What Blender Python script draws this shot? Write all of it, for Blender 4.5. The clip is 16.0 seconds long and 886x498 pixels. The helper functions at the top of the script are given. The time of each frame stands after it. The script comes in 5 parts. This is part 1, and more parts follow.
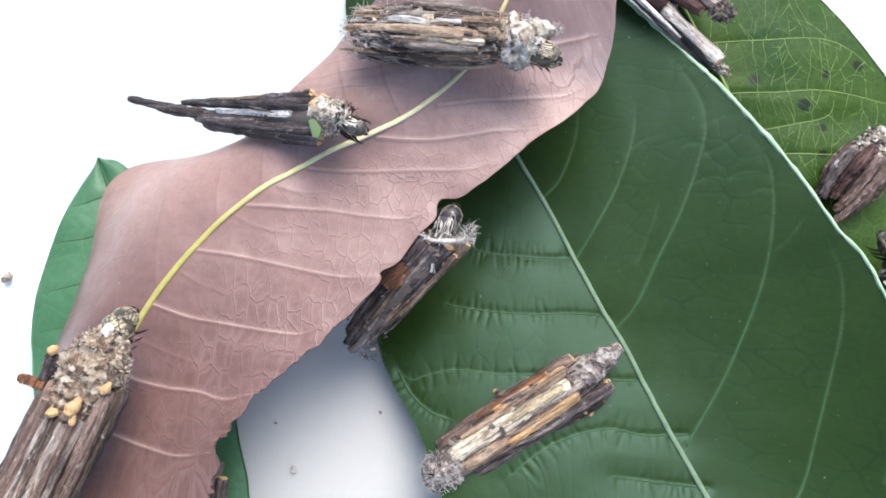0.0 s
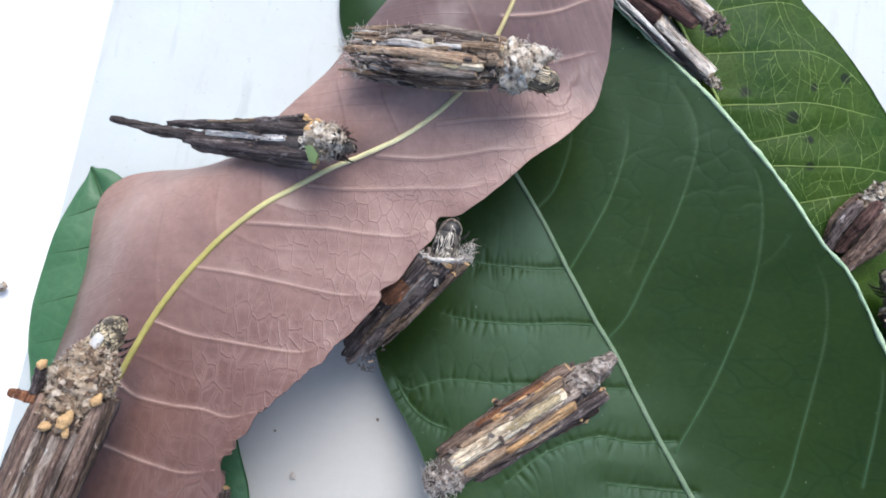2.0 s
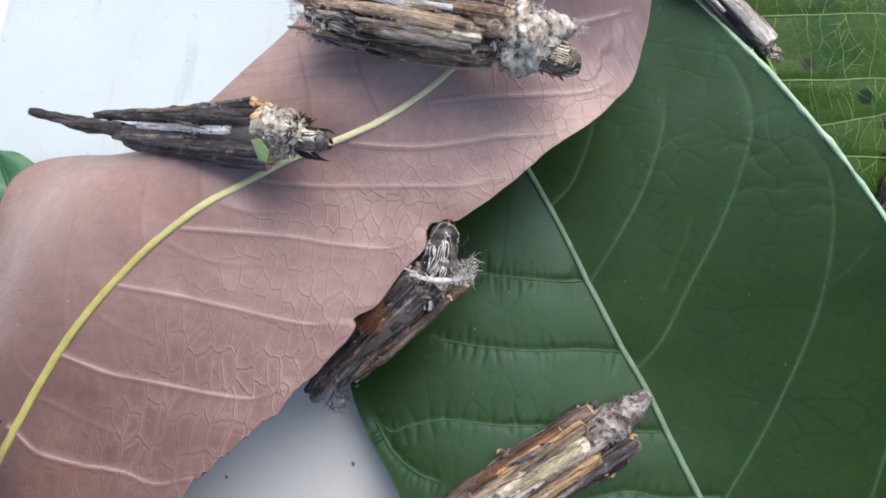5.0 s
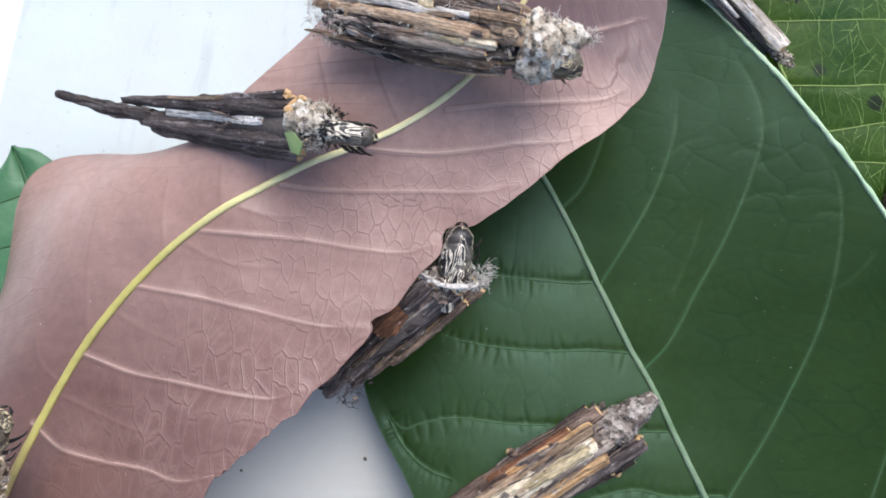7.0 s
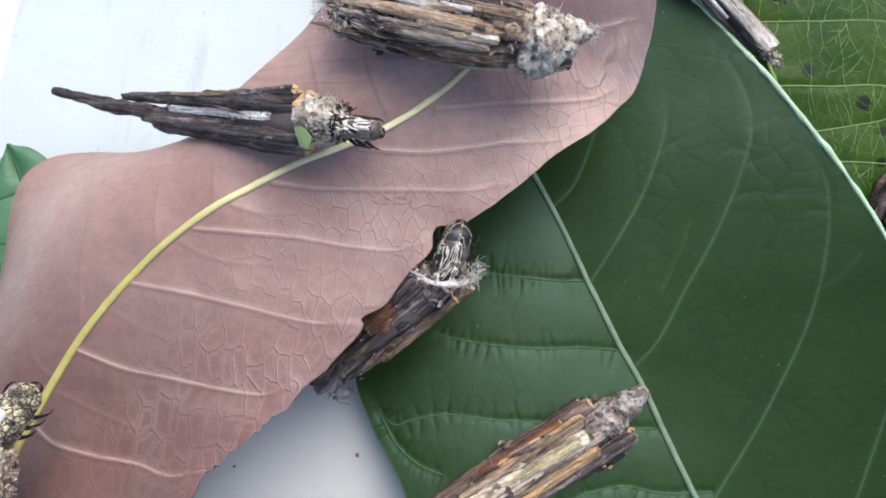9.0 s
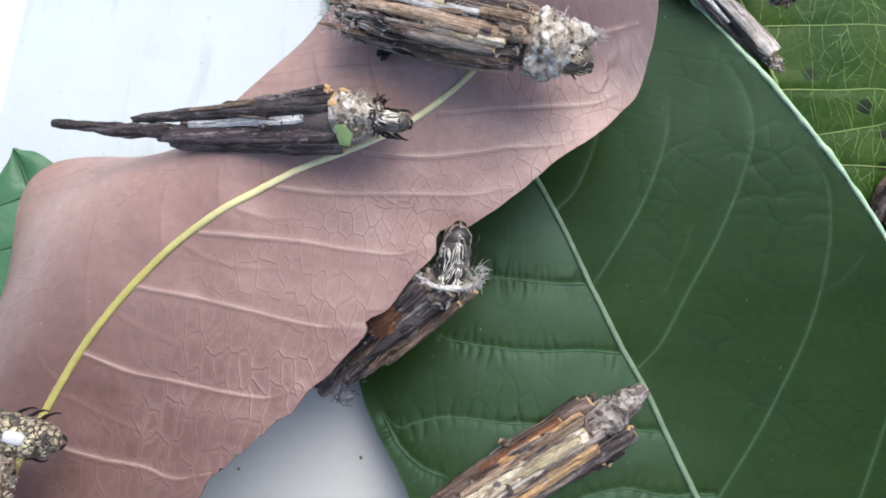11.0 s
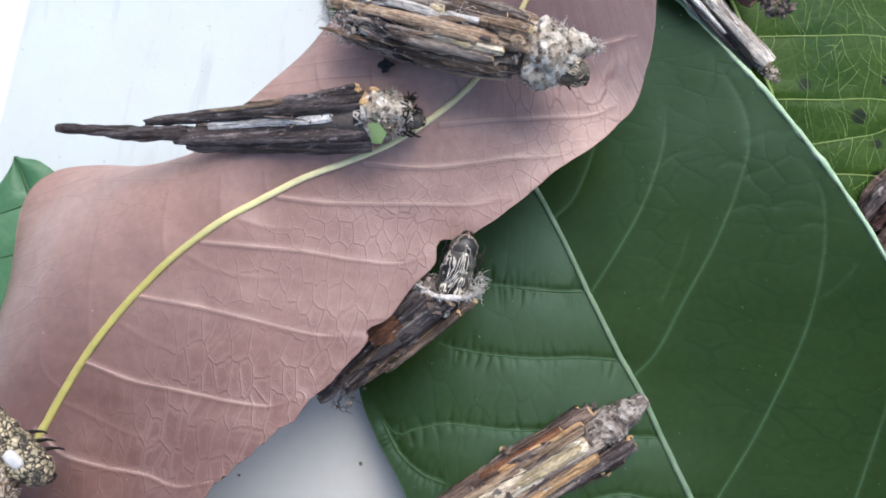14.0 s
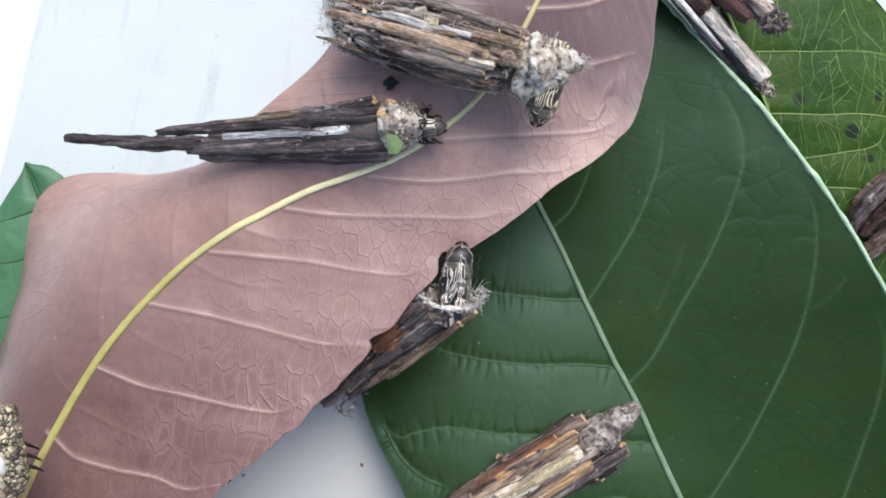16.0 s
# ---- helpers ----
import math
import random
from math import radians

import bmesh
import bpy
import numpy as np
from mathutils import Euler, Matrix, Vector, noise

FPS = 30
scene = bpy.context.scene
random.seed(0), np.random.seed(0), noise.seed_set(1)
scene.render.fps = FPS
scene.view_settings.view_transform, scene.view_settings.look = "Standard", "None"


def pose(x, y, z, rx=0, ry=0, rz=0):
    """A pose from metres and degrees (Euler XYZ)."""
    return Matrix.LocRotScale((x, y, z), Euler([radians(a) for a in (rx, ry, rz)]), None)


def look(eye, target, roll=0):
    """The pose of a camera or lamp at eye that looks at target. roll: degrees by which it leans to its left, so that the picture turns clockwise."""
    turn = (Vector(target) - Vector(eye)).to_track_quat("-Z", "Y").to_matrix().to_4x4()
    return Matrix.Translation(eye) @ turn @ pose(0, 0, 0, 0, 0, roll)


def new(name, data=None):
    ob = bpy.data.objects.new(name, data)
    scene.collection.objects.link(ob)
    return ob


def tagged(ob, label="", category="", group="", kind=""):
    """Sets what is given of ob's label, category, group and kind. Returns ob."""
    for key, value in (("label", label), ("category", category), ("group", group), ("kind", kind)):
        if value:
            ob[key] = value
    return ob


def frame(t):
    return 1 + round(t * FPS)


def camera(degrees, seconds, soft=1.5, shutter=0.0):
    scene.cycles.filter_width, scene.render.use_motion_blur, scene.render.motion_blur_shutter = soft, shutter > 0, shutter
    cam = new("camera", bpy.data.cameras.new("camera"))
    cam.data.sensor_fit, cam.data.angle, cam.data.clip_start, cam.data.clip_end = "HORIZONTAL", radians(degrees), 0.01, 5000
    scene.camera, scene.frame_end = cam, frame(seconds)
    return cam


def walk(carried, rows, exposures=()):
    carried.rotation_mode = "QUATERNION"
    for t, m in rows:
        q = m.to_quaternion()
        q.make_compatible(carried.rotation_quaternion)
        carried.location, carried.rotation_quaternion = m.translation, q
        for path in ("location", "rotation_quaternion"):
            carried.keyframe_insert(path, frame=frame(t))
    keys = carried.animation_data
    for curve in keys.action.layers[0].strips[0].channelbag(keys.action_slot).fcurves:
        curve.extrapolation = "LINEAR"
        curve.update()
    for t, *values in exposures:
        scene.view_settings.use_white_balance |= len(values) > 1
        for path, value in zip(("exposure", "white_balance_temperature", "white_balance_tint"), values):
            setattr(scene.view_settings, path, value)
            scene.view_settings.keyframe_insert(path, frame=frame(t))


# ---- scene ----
cam = camera(62.0, 16.0, soft=1.8)
PATH = [
    (0.0, 0.00314, -0.0262, 0.13295, 10.33, 1.37, 0.35),
    (0.5, 0.00069, -0.02116, 0.13473, 8.15, 1.05, 0.30),
    (1.0, -0.00022, -0.01993, 0.13502, 7.76, 0.50, 0.30),
    (1.5, -0.00044, -0.01961, 0.13573, 8.04, 0.09, 0.18),
    (2.0, -0.00018, -0.01852, 0.13612, 7.74, -0.33, 0.06),
    (2.5, -0.00073, -0.01762, 0.13737, 7.73, -0.55, 0.08),
    (3.0, -0.00021, -0.01766, 0.13006, 7.39, -0.62, -0.18),
    (3.2, 0.00199, -0.01428, 0.12278, 5.44, 0.28, -0.03),
    (3.4, 0.00028, -0.01110, 0.11686, 4.37, 0.68, 0.06),
    (3.5, -0.00214, -0.01165, 0.11286, 5.72, -0.60, 0.09),
    (4.0, -0.00104, -0.00882, 0.11027, 5.41, -1.43, 0.32),
    (4.2, -0.00078, -0.00973, 0.11024, 5.41, -1.38, 0.25),
    (6.5, -0.00230, -0.00663, 0.11260, 3.98, -1.77, 0.88),
    (7.0, -0.00326, -0.00615, 0.11263, 3.64, -1.69, 0.96),
    (7.5, -0.00431, -0.00513, 0.11440, 3.46, -2.15, 0.97),
    (8.0, -0.00294, -0.00556, 0.11490, 3.75, -2.10, 0.92),
    (8.5, -0.00217, -0.00626, 0.11359, 3.81, -1.95, 0.97),
    (9.0, -0.00203, -0.00639, 0.11360, 3.59, -1.71, 1.07),
    (11.5, -0.00259, -0.00597, 0.11428, 3.75, -1.59, 1.03),
    (12.0, -0.00309, -0.00564, 0.11419, 3.69, -1.64, 1.17),
    (12.5, -0.00257, -0.00532, 0.11431, 3.48, -1.66, 1.10),
    (13.0, -0.00270, -0.00458, 0.11634, 3.60, -1.82, 0.97),
    (13.5, -0.00258, -0.00488, 0.11570, 3.67, -1.93, 1.00),
    (14.0, -0.00304, -0.00494, 0.11526, 3.69, -1.99, 1.04),
    (14.5, -0.00250, -0.00492, 0.11493, 3.54, -1.74, 1.03),
    (15.0, -0.00280, -0.00500, 0.11415, 3.61, -1.98, 1.01),
    (15.5, -0.00285, -0.00368, 0.11431, 3.18, -2.04, 1.35),
    (16.0, -0.00370, -0.00222, 0.11815, 2.89, -2.18, 1.59),
]
walk(cam, [(t, pose(*p)) for t, *p in PATH], exposures=[(0, 0.86, 5800, 10), (0.7, 0.49, 5800, 10), (1.5, 0.45, 5800, 10), (3, 0.44, 5800, 10), (4, 0.40, 5800, 10), (6.5, 0.50, 5800, 10), (11.5, 0.52, 5800, 10), (14, 0.48, 5800, 10), (16, 0.47, 5800, 10)])

# ---- light ----
SUN_AZIMUTH, SUN_HEIGHT = 68, 54      # degrees from +x, degrees above the table
world = bpy.data.worlds.new("sky")
scene.world = world
world.use_nodes = True
wn = world.node_tree
sky = wn.nodes.new("ShaderNodeTexSky")
sky.sky_type = "NISHITA"
sky.sun_disc = False
sky.dust_density, sky.ozone_density = 4.0, 0.4
sky.sun_elevation = radians(SUN_HEIGHT)
sky.sun_rotation = radians(90 - SUN_AZIMUTH)
wn.links.new(sky.outputs[0], wn.nodes["Background"].inputs[0])
wn.nodes["Background"].inputs[1].default_value = 0.15
sun = bpy.data.lights.new("sun", "SUN")
sun.energy, sun.angle, sun.color = 2.0, radians(46), (1.0, 0.955, 0.895)
sa, se = radians(SUN_AZIMUTH), radians(SUN_HEIGHT)
sun_ob = new("sun", sun)
sun_ob.matrix_world = look((math.cos(sa) * math.cos(se), math.sin(sa) * math.cos(se), math.sin(se)), (0, 0, 0))

# ---- materials ----
MM = 0.001
ZT = -4.0                              # table top, mm


class Mat:
    """A node material under construction."""

    def __init__(self, name, rough=0.6, spec=0.5):
        self.m = bpy.data.materials.new(name)
        self.m.use_nodes = True
        self.t = self.m.node_tree
        self.p = self.t.nodes["Principled BSDF"]
        self.p.inputs["Roughness"].default_value = rough
        self.p.inputs["Specular IOR Level"].default_value = spec

    def node(self, kind, **inputs):
        n = self.t.nodes.new(kind)
        for k, v in inputs.items():
            n.inputs[k.replace("_", " ")].default_value = v
        return n

    def link(self, a, b):
        self.t.links.new(a, b)

    def coords(self, scale):
        c = self.node("ShaderNodeTexCoord")
        mp = self.node("ShaderNodeMapping")
        mp.inputs["Scale"].default_value = scale
        self.link(c.outputs["Object"], mp.inputs["Vector"])
        return mp.outputs["Vector"]

    def noise(self, scale, detail=4, rough=0.6, stretch=(1, 1, 1), warp=0.0):
        n = self.node("ShaderNodeTexNoise", Scale=1.0, Detail=detail, Roughness=rough, Distortion=warp)
        self.link(self.coords([s * scale for s in stretch]), n.inputs["Vector"])
        return n.outputs["Fac"]

    def cells(self, scale, feature="DISTANCE_TO_EDGE", stretch=(1, 1, 1), warp=0.25):
        v = self.node("ShaderNodeTexVoronoi", Scale=1.0)
        v.feature = feature
        co = self.coords([s * scale for s in stretch])
        w = self.node("ShaderNodeTexNoise", Scale=0.9, Detail=2.0)
        self.link(co, w.inputs["Vector"])
        add = self.node("ShaderNodeVectorMath")
        add.operation = "MULTIPLY_ADD"
        self.link(w.outputs["Color"], add.inputs[0])
        add.inputs[1].default_value = (warp * 2,) * 3
        self.link(co, add.inputs[2])
        self.link(add.outputs[0], v.inputs["Vector"])
        return v.outputs["Distance"]

    def ramp(self, fac, stops):
        r = self.node("ShaderNodeValToRGB")
        el = r.color_ramp.elements
        while len(el) < len(stops):
            el.new(0.5)
        for e, (pos, col) in zip(el, stops):
            e.position = pos
            e.color = (*col, 1) if isinstance(col, tuple) else (col, col, col, 1)
        self.link(fac, r.inputs["Fac"])
        return r.outputs["Color"]

    def mix(self, fac, a, b, mode="MIX"):
        n = self.node("ShaderNodeMix")
        n.data_type, n.blend_type = "RGBA", mode
        for v, s in ((fac, n.inputs[0]), (a, n.inputs[6]), (b, n.inputs[7])):
            if isinstance(v, (int, float)):
                s.default_value = v
            elif isinstance(v, tuple):
                s.default_value = (*v, 1)
            else:
                self.link(v, s)
        return n.outputs[2]

    def patch(self, x, y, size, z=0.0):
        """1 at a place, falling to 0 at that distance (m)."""
        g = self.node("ShaderNodeTexGradient")
        g.gradient_type = "SPHERICAL"
        mp = self.node("ShaderNodeMapping")
        mp.vector_type = "TEXTURE"
        mp.inputs["Location"].default_value = (x, y, z)
        mp.inputs["Scale"].default_value = (size, size, 1)
        self.link(self.coords((1, 1, 1)), mp.inputs["Vector"])
        self.link(mp.outputs["Vector"], g.inputs["Vector"])
        return g.outputs["Color"]

    def island(self):
        return self.node("ShaderNodeNewGeometry").outputs["Random Per Island"]

    def random(self):
        return self.node("ShaderNodeObjectInfo").outputs["Random"]

    def done(self, color, height=None, strength=0.4, distance=0.0004):
        if isinstance(color, tuple):
            self.p.inputs["Base Color"].default_value = (*color, 1)
        else:
            self.link(color, self.p.inputs["Base Color"])
        if height is not None:
            b = self.node("ShaderNodeBump", Strength=strength, Distance=distance)
            self.link(height, b.inputs["Height"])
            self.link(b.outputs["Normal"], self.p.inputs["Normal"])
        return self.m


def mat_table(name, base, dirt, bounce_or_stain=None):
    k = Mat(name, 0.55, 0.35)
    a = k.ramp(k.noise(60, 5), [(0.35, tuple(c * 0.95 for c in base)), (0.65, base)])
    scratch = k.ramp(k.noise(350, 3, 0.7, (1, 0.12, 1)), [(0.3, dirt), (0.42, (1, 1, 1))])
    speck = k.ramp(k.noise(900, 2), [(0.24, dirt), (0.3, (1, 1, 1))])
    c = k.mix(0.22, a, scratch, "MULTIPLY")
    c = k.mix(0.5, c, speck, "MULTIPLY")
    if bounce_or_stain:                                   # warm bounce from the leaf, painted on: place, size, colour
        (x, y), size, colour = bounce_or_stain
        uneven = k.mix(0.35, k.patch(x, y, size), k.noise(70, 4))
        c = k.mix(k.ramp(uneven, [(0.15, 0.0), (0.4, 0.85)]), c, k.mix(k.noise(500, 4), tuple(q * 0.9 for q in colour), colour))
    return k.done(c, k.noise(700, 4), 0.15, 0.0003)


def mat_leaf(name, base, light, net, cell, rough, net_mix=0.35, bump=0.5, spec=0.5, spots=None, dry=None, stalk=None, even=0.1, tint=None, line=None, own_net=None, ridge=False):
    """A leaf's skin: base and light tones in broad patches, a net of fine veins in two sizes, dust."""
    k = Mat(name, rough, spec)
    if tint:                                    # the sky's blue-green sheen, put into the specular colour
        k.p.inputs["Specular Tint"].default_value = (*tint, 1)
    broad = k.ramp(k.noise(45, 3), [(0.3, base), (0.7, light)])
    if dry:
        broad = k.mix(k.ramp(k.noise(28, 3, 0.5, (1, 1, 1), 0.6), [(0.5, 0.0), (0.72, 0.75)]), broad, dry)
    if stalk:
        sep = k.node("ShaderNodeSeparateXYZ")
        k.link(k.coords((1, 1, 1)), sep.inputs[0])
        along = k.node("ShaderNodeMath")
        along.operation = "MULTIPLY_ADD"
        k.link(k.noise(40, 3), along.inputs[0])
        along.inputs[1].default_value = 0.03
        k.link(sep.outputs[1], along.inputs[2])
        fac = k.node("ShaderNodeMapRange")
        fac.inputs["From Min"].default_value, fac.inputs["From Max"].default_value = 0.034, -0.006
        k.link(along.outputs[0], fac.inputs["Value"])
        broad = k.mix(k.mix(1.0, fac.outputs[0], (0.95,) * 3, "MULTIPLY"), broad, stalk)
        base_spot = k.mix(0.3, k.patch(-0.05, -0.032, 0.04), k.noise(60, 4))    # browner round the stalk's foot
        broad = k.mix(k.ramp(base_spot, [(0.2, 0.0), (0.62, 0.6)]), broad, (0.12, 0.068, 0.055))
        # the upper lobe's shade is put into the colour, deepening towards its end
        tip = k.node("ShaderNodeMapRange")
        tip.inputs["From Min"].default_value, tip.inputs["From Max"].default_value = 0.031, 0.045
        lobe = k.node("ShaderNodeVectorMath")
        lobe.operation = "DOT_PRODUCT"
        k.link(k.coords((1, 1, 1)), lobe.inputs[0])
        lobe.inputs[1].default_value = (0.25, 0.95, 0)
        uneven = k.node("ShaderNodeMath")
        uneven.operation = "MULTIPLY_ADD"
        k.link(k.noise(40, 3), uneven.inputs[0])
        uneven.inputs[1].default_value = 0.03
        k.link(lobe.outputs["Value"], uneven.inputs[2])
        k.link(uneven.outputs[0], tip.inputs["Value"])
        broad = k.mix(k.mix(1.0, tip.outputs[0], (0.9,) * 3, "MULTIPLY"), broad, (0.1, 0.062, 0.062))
    fine = k.ramp(k.noise(900, 4), [(0.3, 0.88), (0.7, 1.07)])
    c = k.mix(1.0, broad, fine, "MULTIPLY")
    e1 = k.ramp(k.cells(1000 / cell, warp=0.1), [(0.0, 1.0), (0.025, 0.7), (0.055, 0.0)])
    e2 = k.ramp(k.cells(2400 / cell, warp=0.12), [(0.0, 0.55), (0.05, 0.25), (0.11, 0.0)])
    both = k.mix(1.0, e1, e2, "LIGHTEN")
    if own_net:                                 # fine veins laid out between the side veins
        at = k.node("ShaderNodeAttribute")
        at.attribute_name = "net_place"
        sep2 = k.node("ShaderNodeSeparateXYZ")
        k.link(at.outputs["Vector"], sep2.inputs[0])
        sway = k.node("ShaderNodeVectorMath")
        sway.operation = "MULTIPLY_ADD"
        wob = k.node("ShaderNodeTexNoise", Scale=2.2, Detail=2.0)
        k.link(at.outputs["Vector"], wob.inputs["Vector"])
        k.link(wob.outputs["Color"], sway.inputs[0])
        sway.inputs[1].default_value = (0.28, 0.28, 0)
        k.link(at.outputs["Vector"], sway.inputs[2])
        edges = []
        for size in (1.0, 2.1):
            vo = k.node("ShaderNodeTexVoronoi", Scale=size, Randomness=0.85)
            vo.voronoi_dimensions, vo.feature = "2D", "DISTANCE_TO_EDGE"
            k.link(sway.outputs[0], vo.inputs["Vector"])
            edges.append(vo.outputs["Distance"])
        coarse = k.ramp(edges[0], [(0.0, 1.0), (0.035, 0.75), (0.075, 0.0)])
        finer = k.ramp(edges[1], [(0.0, 0.45), (0.035, 0.2), (0.08, 0.0)])
        both = k.mix(1.0, k.mix(1.0, coarse, finer, "LIGHTEN"), sep2.outputs[2], "MULTIPLY")
        pale = k.mix(1.0, k.ramp(edges[0], [(0.05, 0.0), (0.1, 1.0), (0.24, 0.0)]), sep2.outputs[2], "MULTIPLY")
        c = k.mix(k.mix(1.0, pale, (own_net[1],) * 3, "MULTIPLY"), c, own_net[0])
    c = k.mix(k.mix(1.0, both, (net_mix,) * 3, "MULTIPLY"), c, net)
    if line:                                    # soft pale bands along the side veins
        side_vein = k.node("ShaderNodeAttribute")
        side_vein.attribute_name = "side_vein"
        worn = k.ramp(k.noise(260, 4), [(0.3, 0.35), (0.65, 1.0)])
        if len(line) > 2:                       # brown edges along the pale veins, the ridges' shade painted in with them
            c = k.mix(k.ramp(side_vein.outputs["Fac"], [(0.14, 0.0), (0.32, line[2]), (0.5, 0.0)]), c, net)
        pale = k.ramp(side_vein.outputs["Fac"], [(0.4, 0.0), (0.85, 1.0)]) if len(line) > 2 else side_vein.outputs["Fac"]
        c = k.mix(k.mix(1.0, k.mix(1.0, pale, worn, "MULTIPLY"), (line[1],) * 3, "MULTIPLY"), c, line[0])
    if spots:
        for (x, y, r) in spots:
            c = k.mix(k.ramp(k.patch(x * MM, y * MM, r * MM), [(0.08, 0.0), (0.38, 0.92)]), c, (0.006, 0.012, 0.006))
    dust = k.ramp(k.noise(1500, 2), [(0.74, 0.0), (0.8, 0.35)])
    c = k.mix(dust, c, (0.5, 0.5, 0.46))
    r = k.ramp(k.noise(120, 4), [(0.3, rough - even), (0.7, rough + even)])
    k.link(r, k.p.inputs["Roughness"])
    pillow = k.ramp(k.cells(1000 / cell, warp=0.1), [(0.0, 0.0), (0.06, 0.55), (0.25, 1.0)])
    if own_net:
        dome = k.ramp(edges[0], [(0.0, 0.0), (0.05, 0.5), (0.16, 0.85), (0.4, 1.0)])
        if ridge:                               # on the underside the fine veins stand proud
            low = k.ramp(edges[0], [(0.0, 1.0), (0.02, 0.85), (0.06, 0.08), (0.3, 0.0)])
            small = k.ramp(edges[1], [(0.0, 0.22), (0.035, 0.14), (0.08, 0.0)])
            dome = k.mix(1.0, low, small, "LIGHTEN")
        pillow = k.mix(sep2.outputs[2], (0.0 if ridge else 0.8,) * 3, dome)
    h = k.mix(0.22, pillow, k.noise(500, 4))
    k.p.inputs["Subsurface Weight"].default_value = 0.0
    return k.done(c, h, bump, 0.0004)


def mat_vein(name, a, b, rough=0.55):
    k = Mat(name, rough, 0.22)
    return k.done(k.ramp(k.noise(300, 4), [(0.3, a), (0.7, b)]), k.noise(1500, 3), 0.3, 0.0001)


def mat_rib(name, stalk, tip):
    """A midrib that pales from the stalk end along the leaf, with a highlight painted on its middle."""
    k = Mat(name, 0.45, 0.3)
    along = k.node("ShaderNodeSeparateXYZ")
    k.link(k.coords((1, 1, 1)), along.inputs[0])
    fac = k.node("ShaderNodeMapRange")
    fac.inputs["From Min"].default_value, fac.inputs["From Max"].default_value = -0.062, 0.02
    k.link(along.outputs[0], fac.inputs["Value"])
    c = k.ramp(fac.outputs[0], [(0.0, (0.2, 0.11, 0.08)), (0.079, (0.26, 0.16, 0.09)), (0.128, stalk), (0.305, stalk), (0.58, tip), (0.7, tip), (0.86, (0.46, 0.4, 0.19)), (1.0, (0.36, 0.3, 0.14))])
    c = k.mix(0.6, c, k.ramp(k.noise(500, 4), [(0.3, 0.75), (0.7, 1.1)]), "MULTIPLY")
    return k.done(c, k.noise(1500, 3), 0.3, 0.0001)


def mat_bark(name, dark, mid, pale, worn=0.5, rough=0.8):
    """Bark along x: long fibres, cracks along the grain, flakes worn pale, white fungus flecks."""
    k = Mat(name, rough, 0.3)
    fibre = k.ramp(k.noise(520, 7, 0.72, (0.16, 3.4, 3.4)), [(0.36, dark), (0.52, mid), (0.68, pale)])
    patch = k.ramp(k.noise(300, 5, 0.65, (0.45, 1.6, 1.6)), [(0.60 - worn * 0.2, 0.0), (0.68 - worn * 0.2, 0.85)])
    c = k.mix(patch, fibre, k.mix(k.noise(1400, 3, 0.6, (0.3, 2, 2)), mid, pale))
    c = k.mix(0.8, c, k.ramp(k.noise(2600, 4, 0.7, (0.5, 1.5, 1.5)), [(0.32, 0.5), (0.62, 1.2)]), "MULTIPLY")
    bounce_or_stain = k.ramp(k.noise(170, 4, 0.6, (0.6, 1.5, 1.5)), [(0.35, 0.5), (0.65, 1.25)])
    c = k.mix(0.9, c, bounce_or_stain, "MULTIPLY")
    crack = k.ramp(k.noise(650, 5, 0.7, (0.07, 3.2, 3.2)), [(0.4, 0.26), (0.47, 1.0)])
    c = k.mix(0.8, c, crack, "MULTIPLY")
    fleck = k.ramp(k.noise(900, 5, 0.75, (0.45, 1.4, 1.4)), [(0.6, 0.0), (0.68, 0.5 + 0.25 * worn)])
    c = k.mix(fleck, c, tuple(min(0.85, 0.3 + q) for q in pale))
    tone = k.ramp(k.random(), [(0.0, 0.75), (1.0, 1.5)])
    c = k.mix(1.0, c, tone, "MULTIPLY")
    return k.done(c, k.noise(900, 6, 0.75, (0.2, 2.6, 2.6)), 1.0, 0.0005)


def mat_chips(name, tones, rough=0.85):
    """Crumbs and chips: each island takes a tone of its own."""
    k = Mat(name, rough, 0.25)
    n = len(tones)
    c = k.ramp(k.island(), [(i / max(n - 1, 1), t) for i, t in enumerate(tones)])
    c = k.mix(0.7, c, k.ramp(k.noise(2600, 3), [(0.3, 0.5), (0.7, 1.2)]), "MULTIPLY")
    return k.done(c, k.noise(3000, 3), 0.6, 0.0002)


def mat_crumble(name, tones, size=0.8):
    """A felted mass of crumbs: cells of mixed tones, deeply pitted."""
    k = Mat(name, 0.9, 0.2)
    v = k.node("ShaderNodeTexVoronoi", Scale=1.0, Randomness=1.0)
    k.link(k.coords((1000 / size,) * 3), v.inputs["Vector"])
    bw = k.node("ShaderNodeSeparateColor")
    k.link(v.outputs["Color"], bw.inputs[0])
    c = k.ramp(bw.outputs[0], [(i / (len(tones) - 1), t) for i, t in enumerate(tones)])
    pit = k.ramp(k.noise(1100, 4, 0.7), [(0.36, 0.18), (0.5, 1.0)])
    c = k.mix(1.0, c, pit, "MULTIPLY")
    h = k.mix(0.5, k.noise(1600, 5, 0.8), v.outputs["Distance"])
    return k.done(c, h, 1.0, 0.0008)


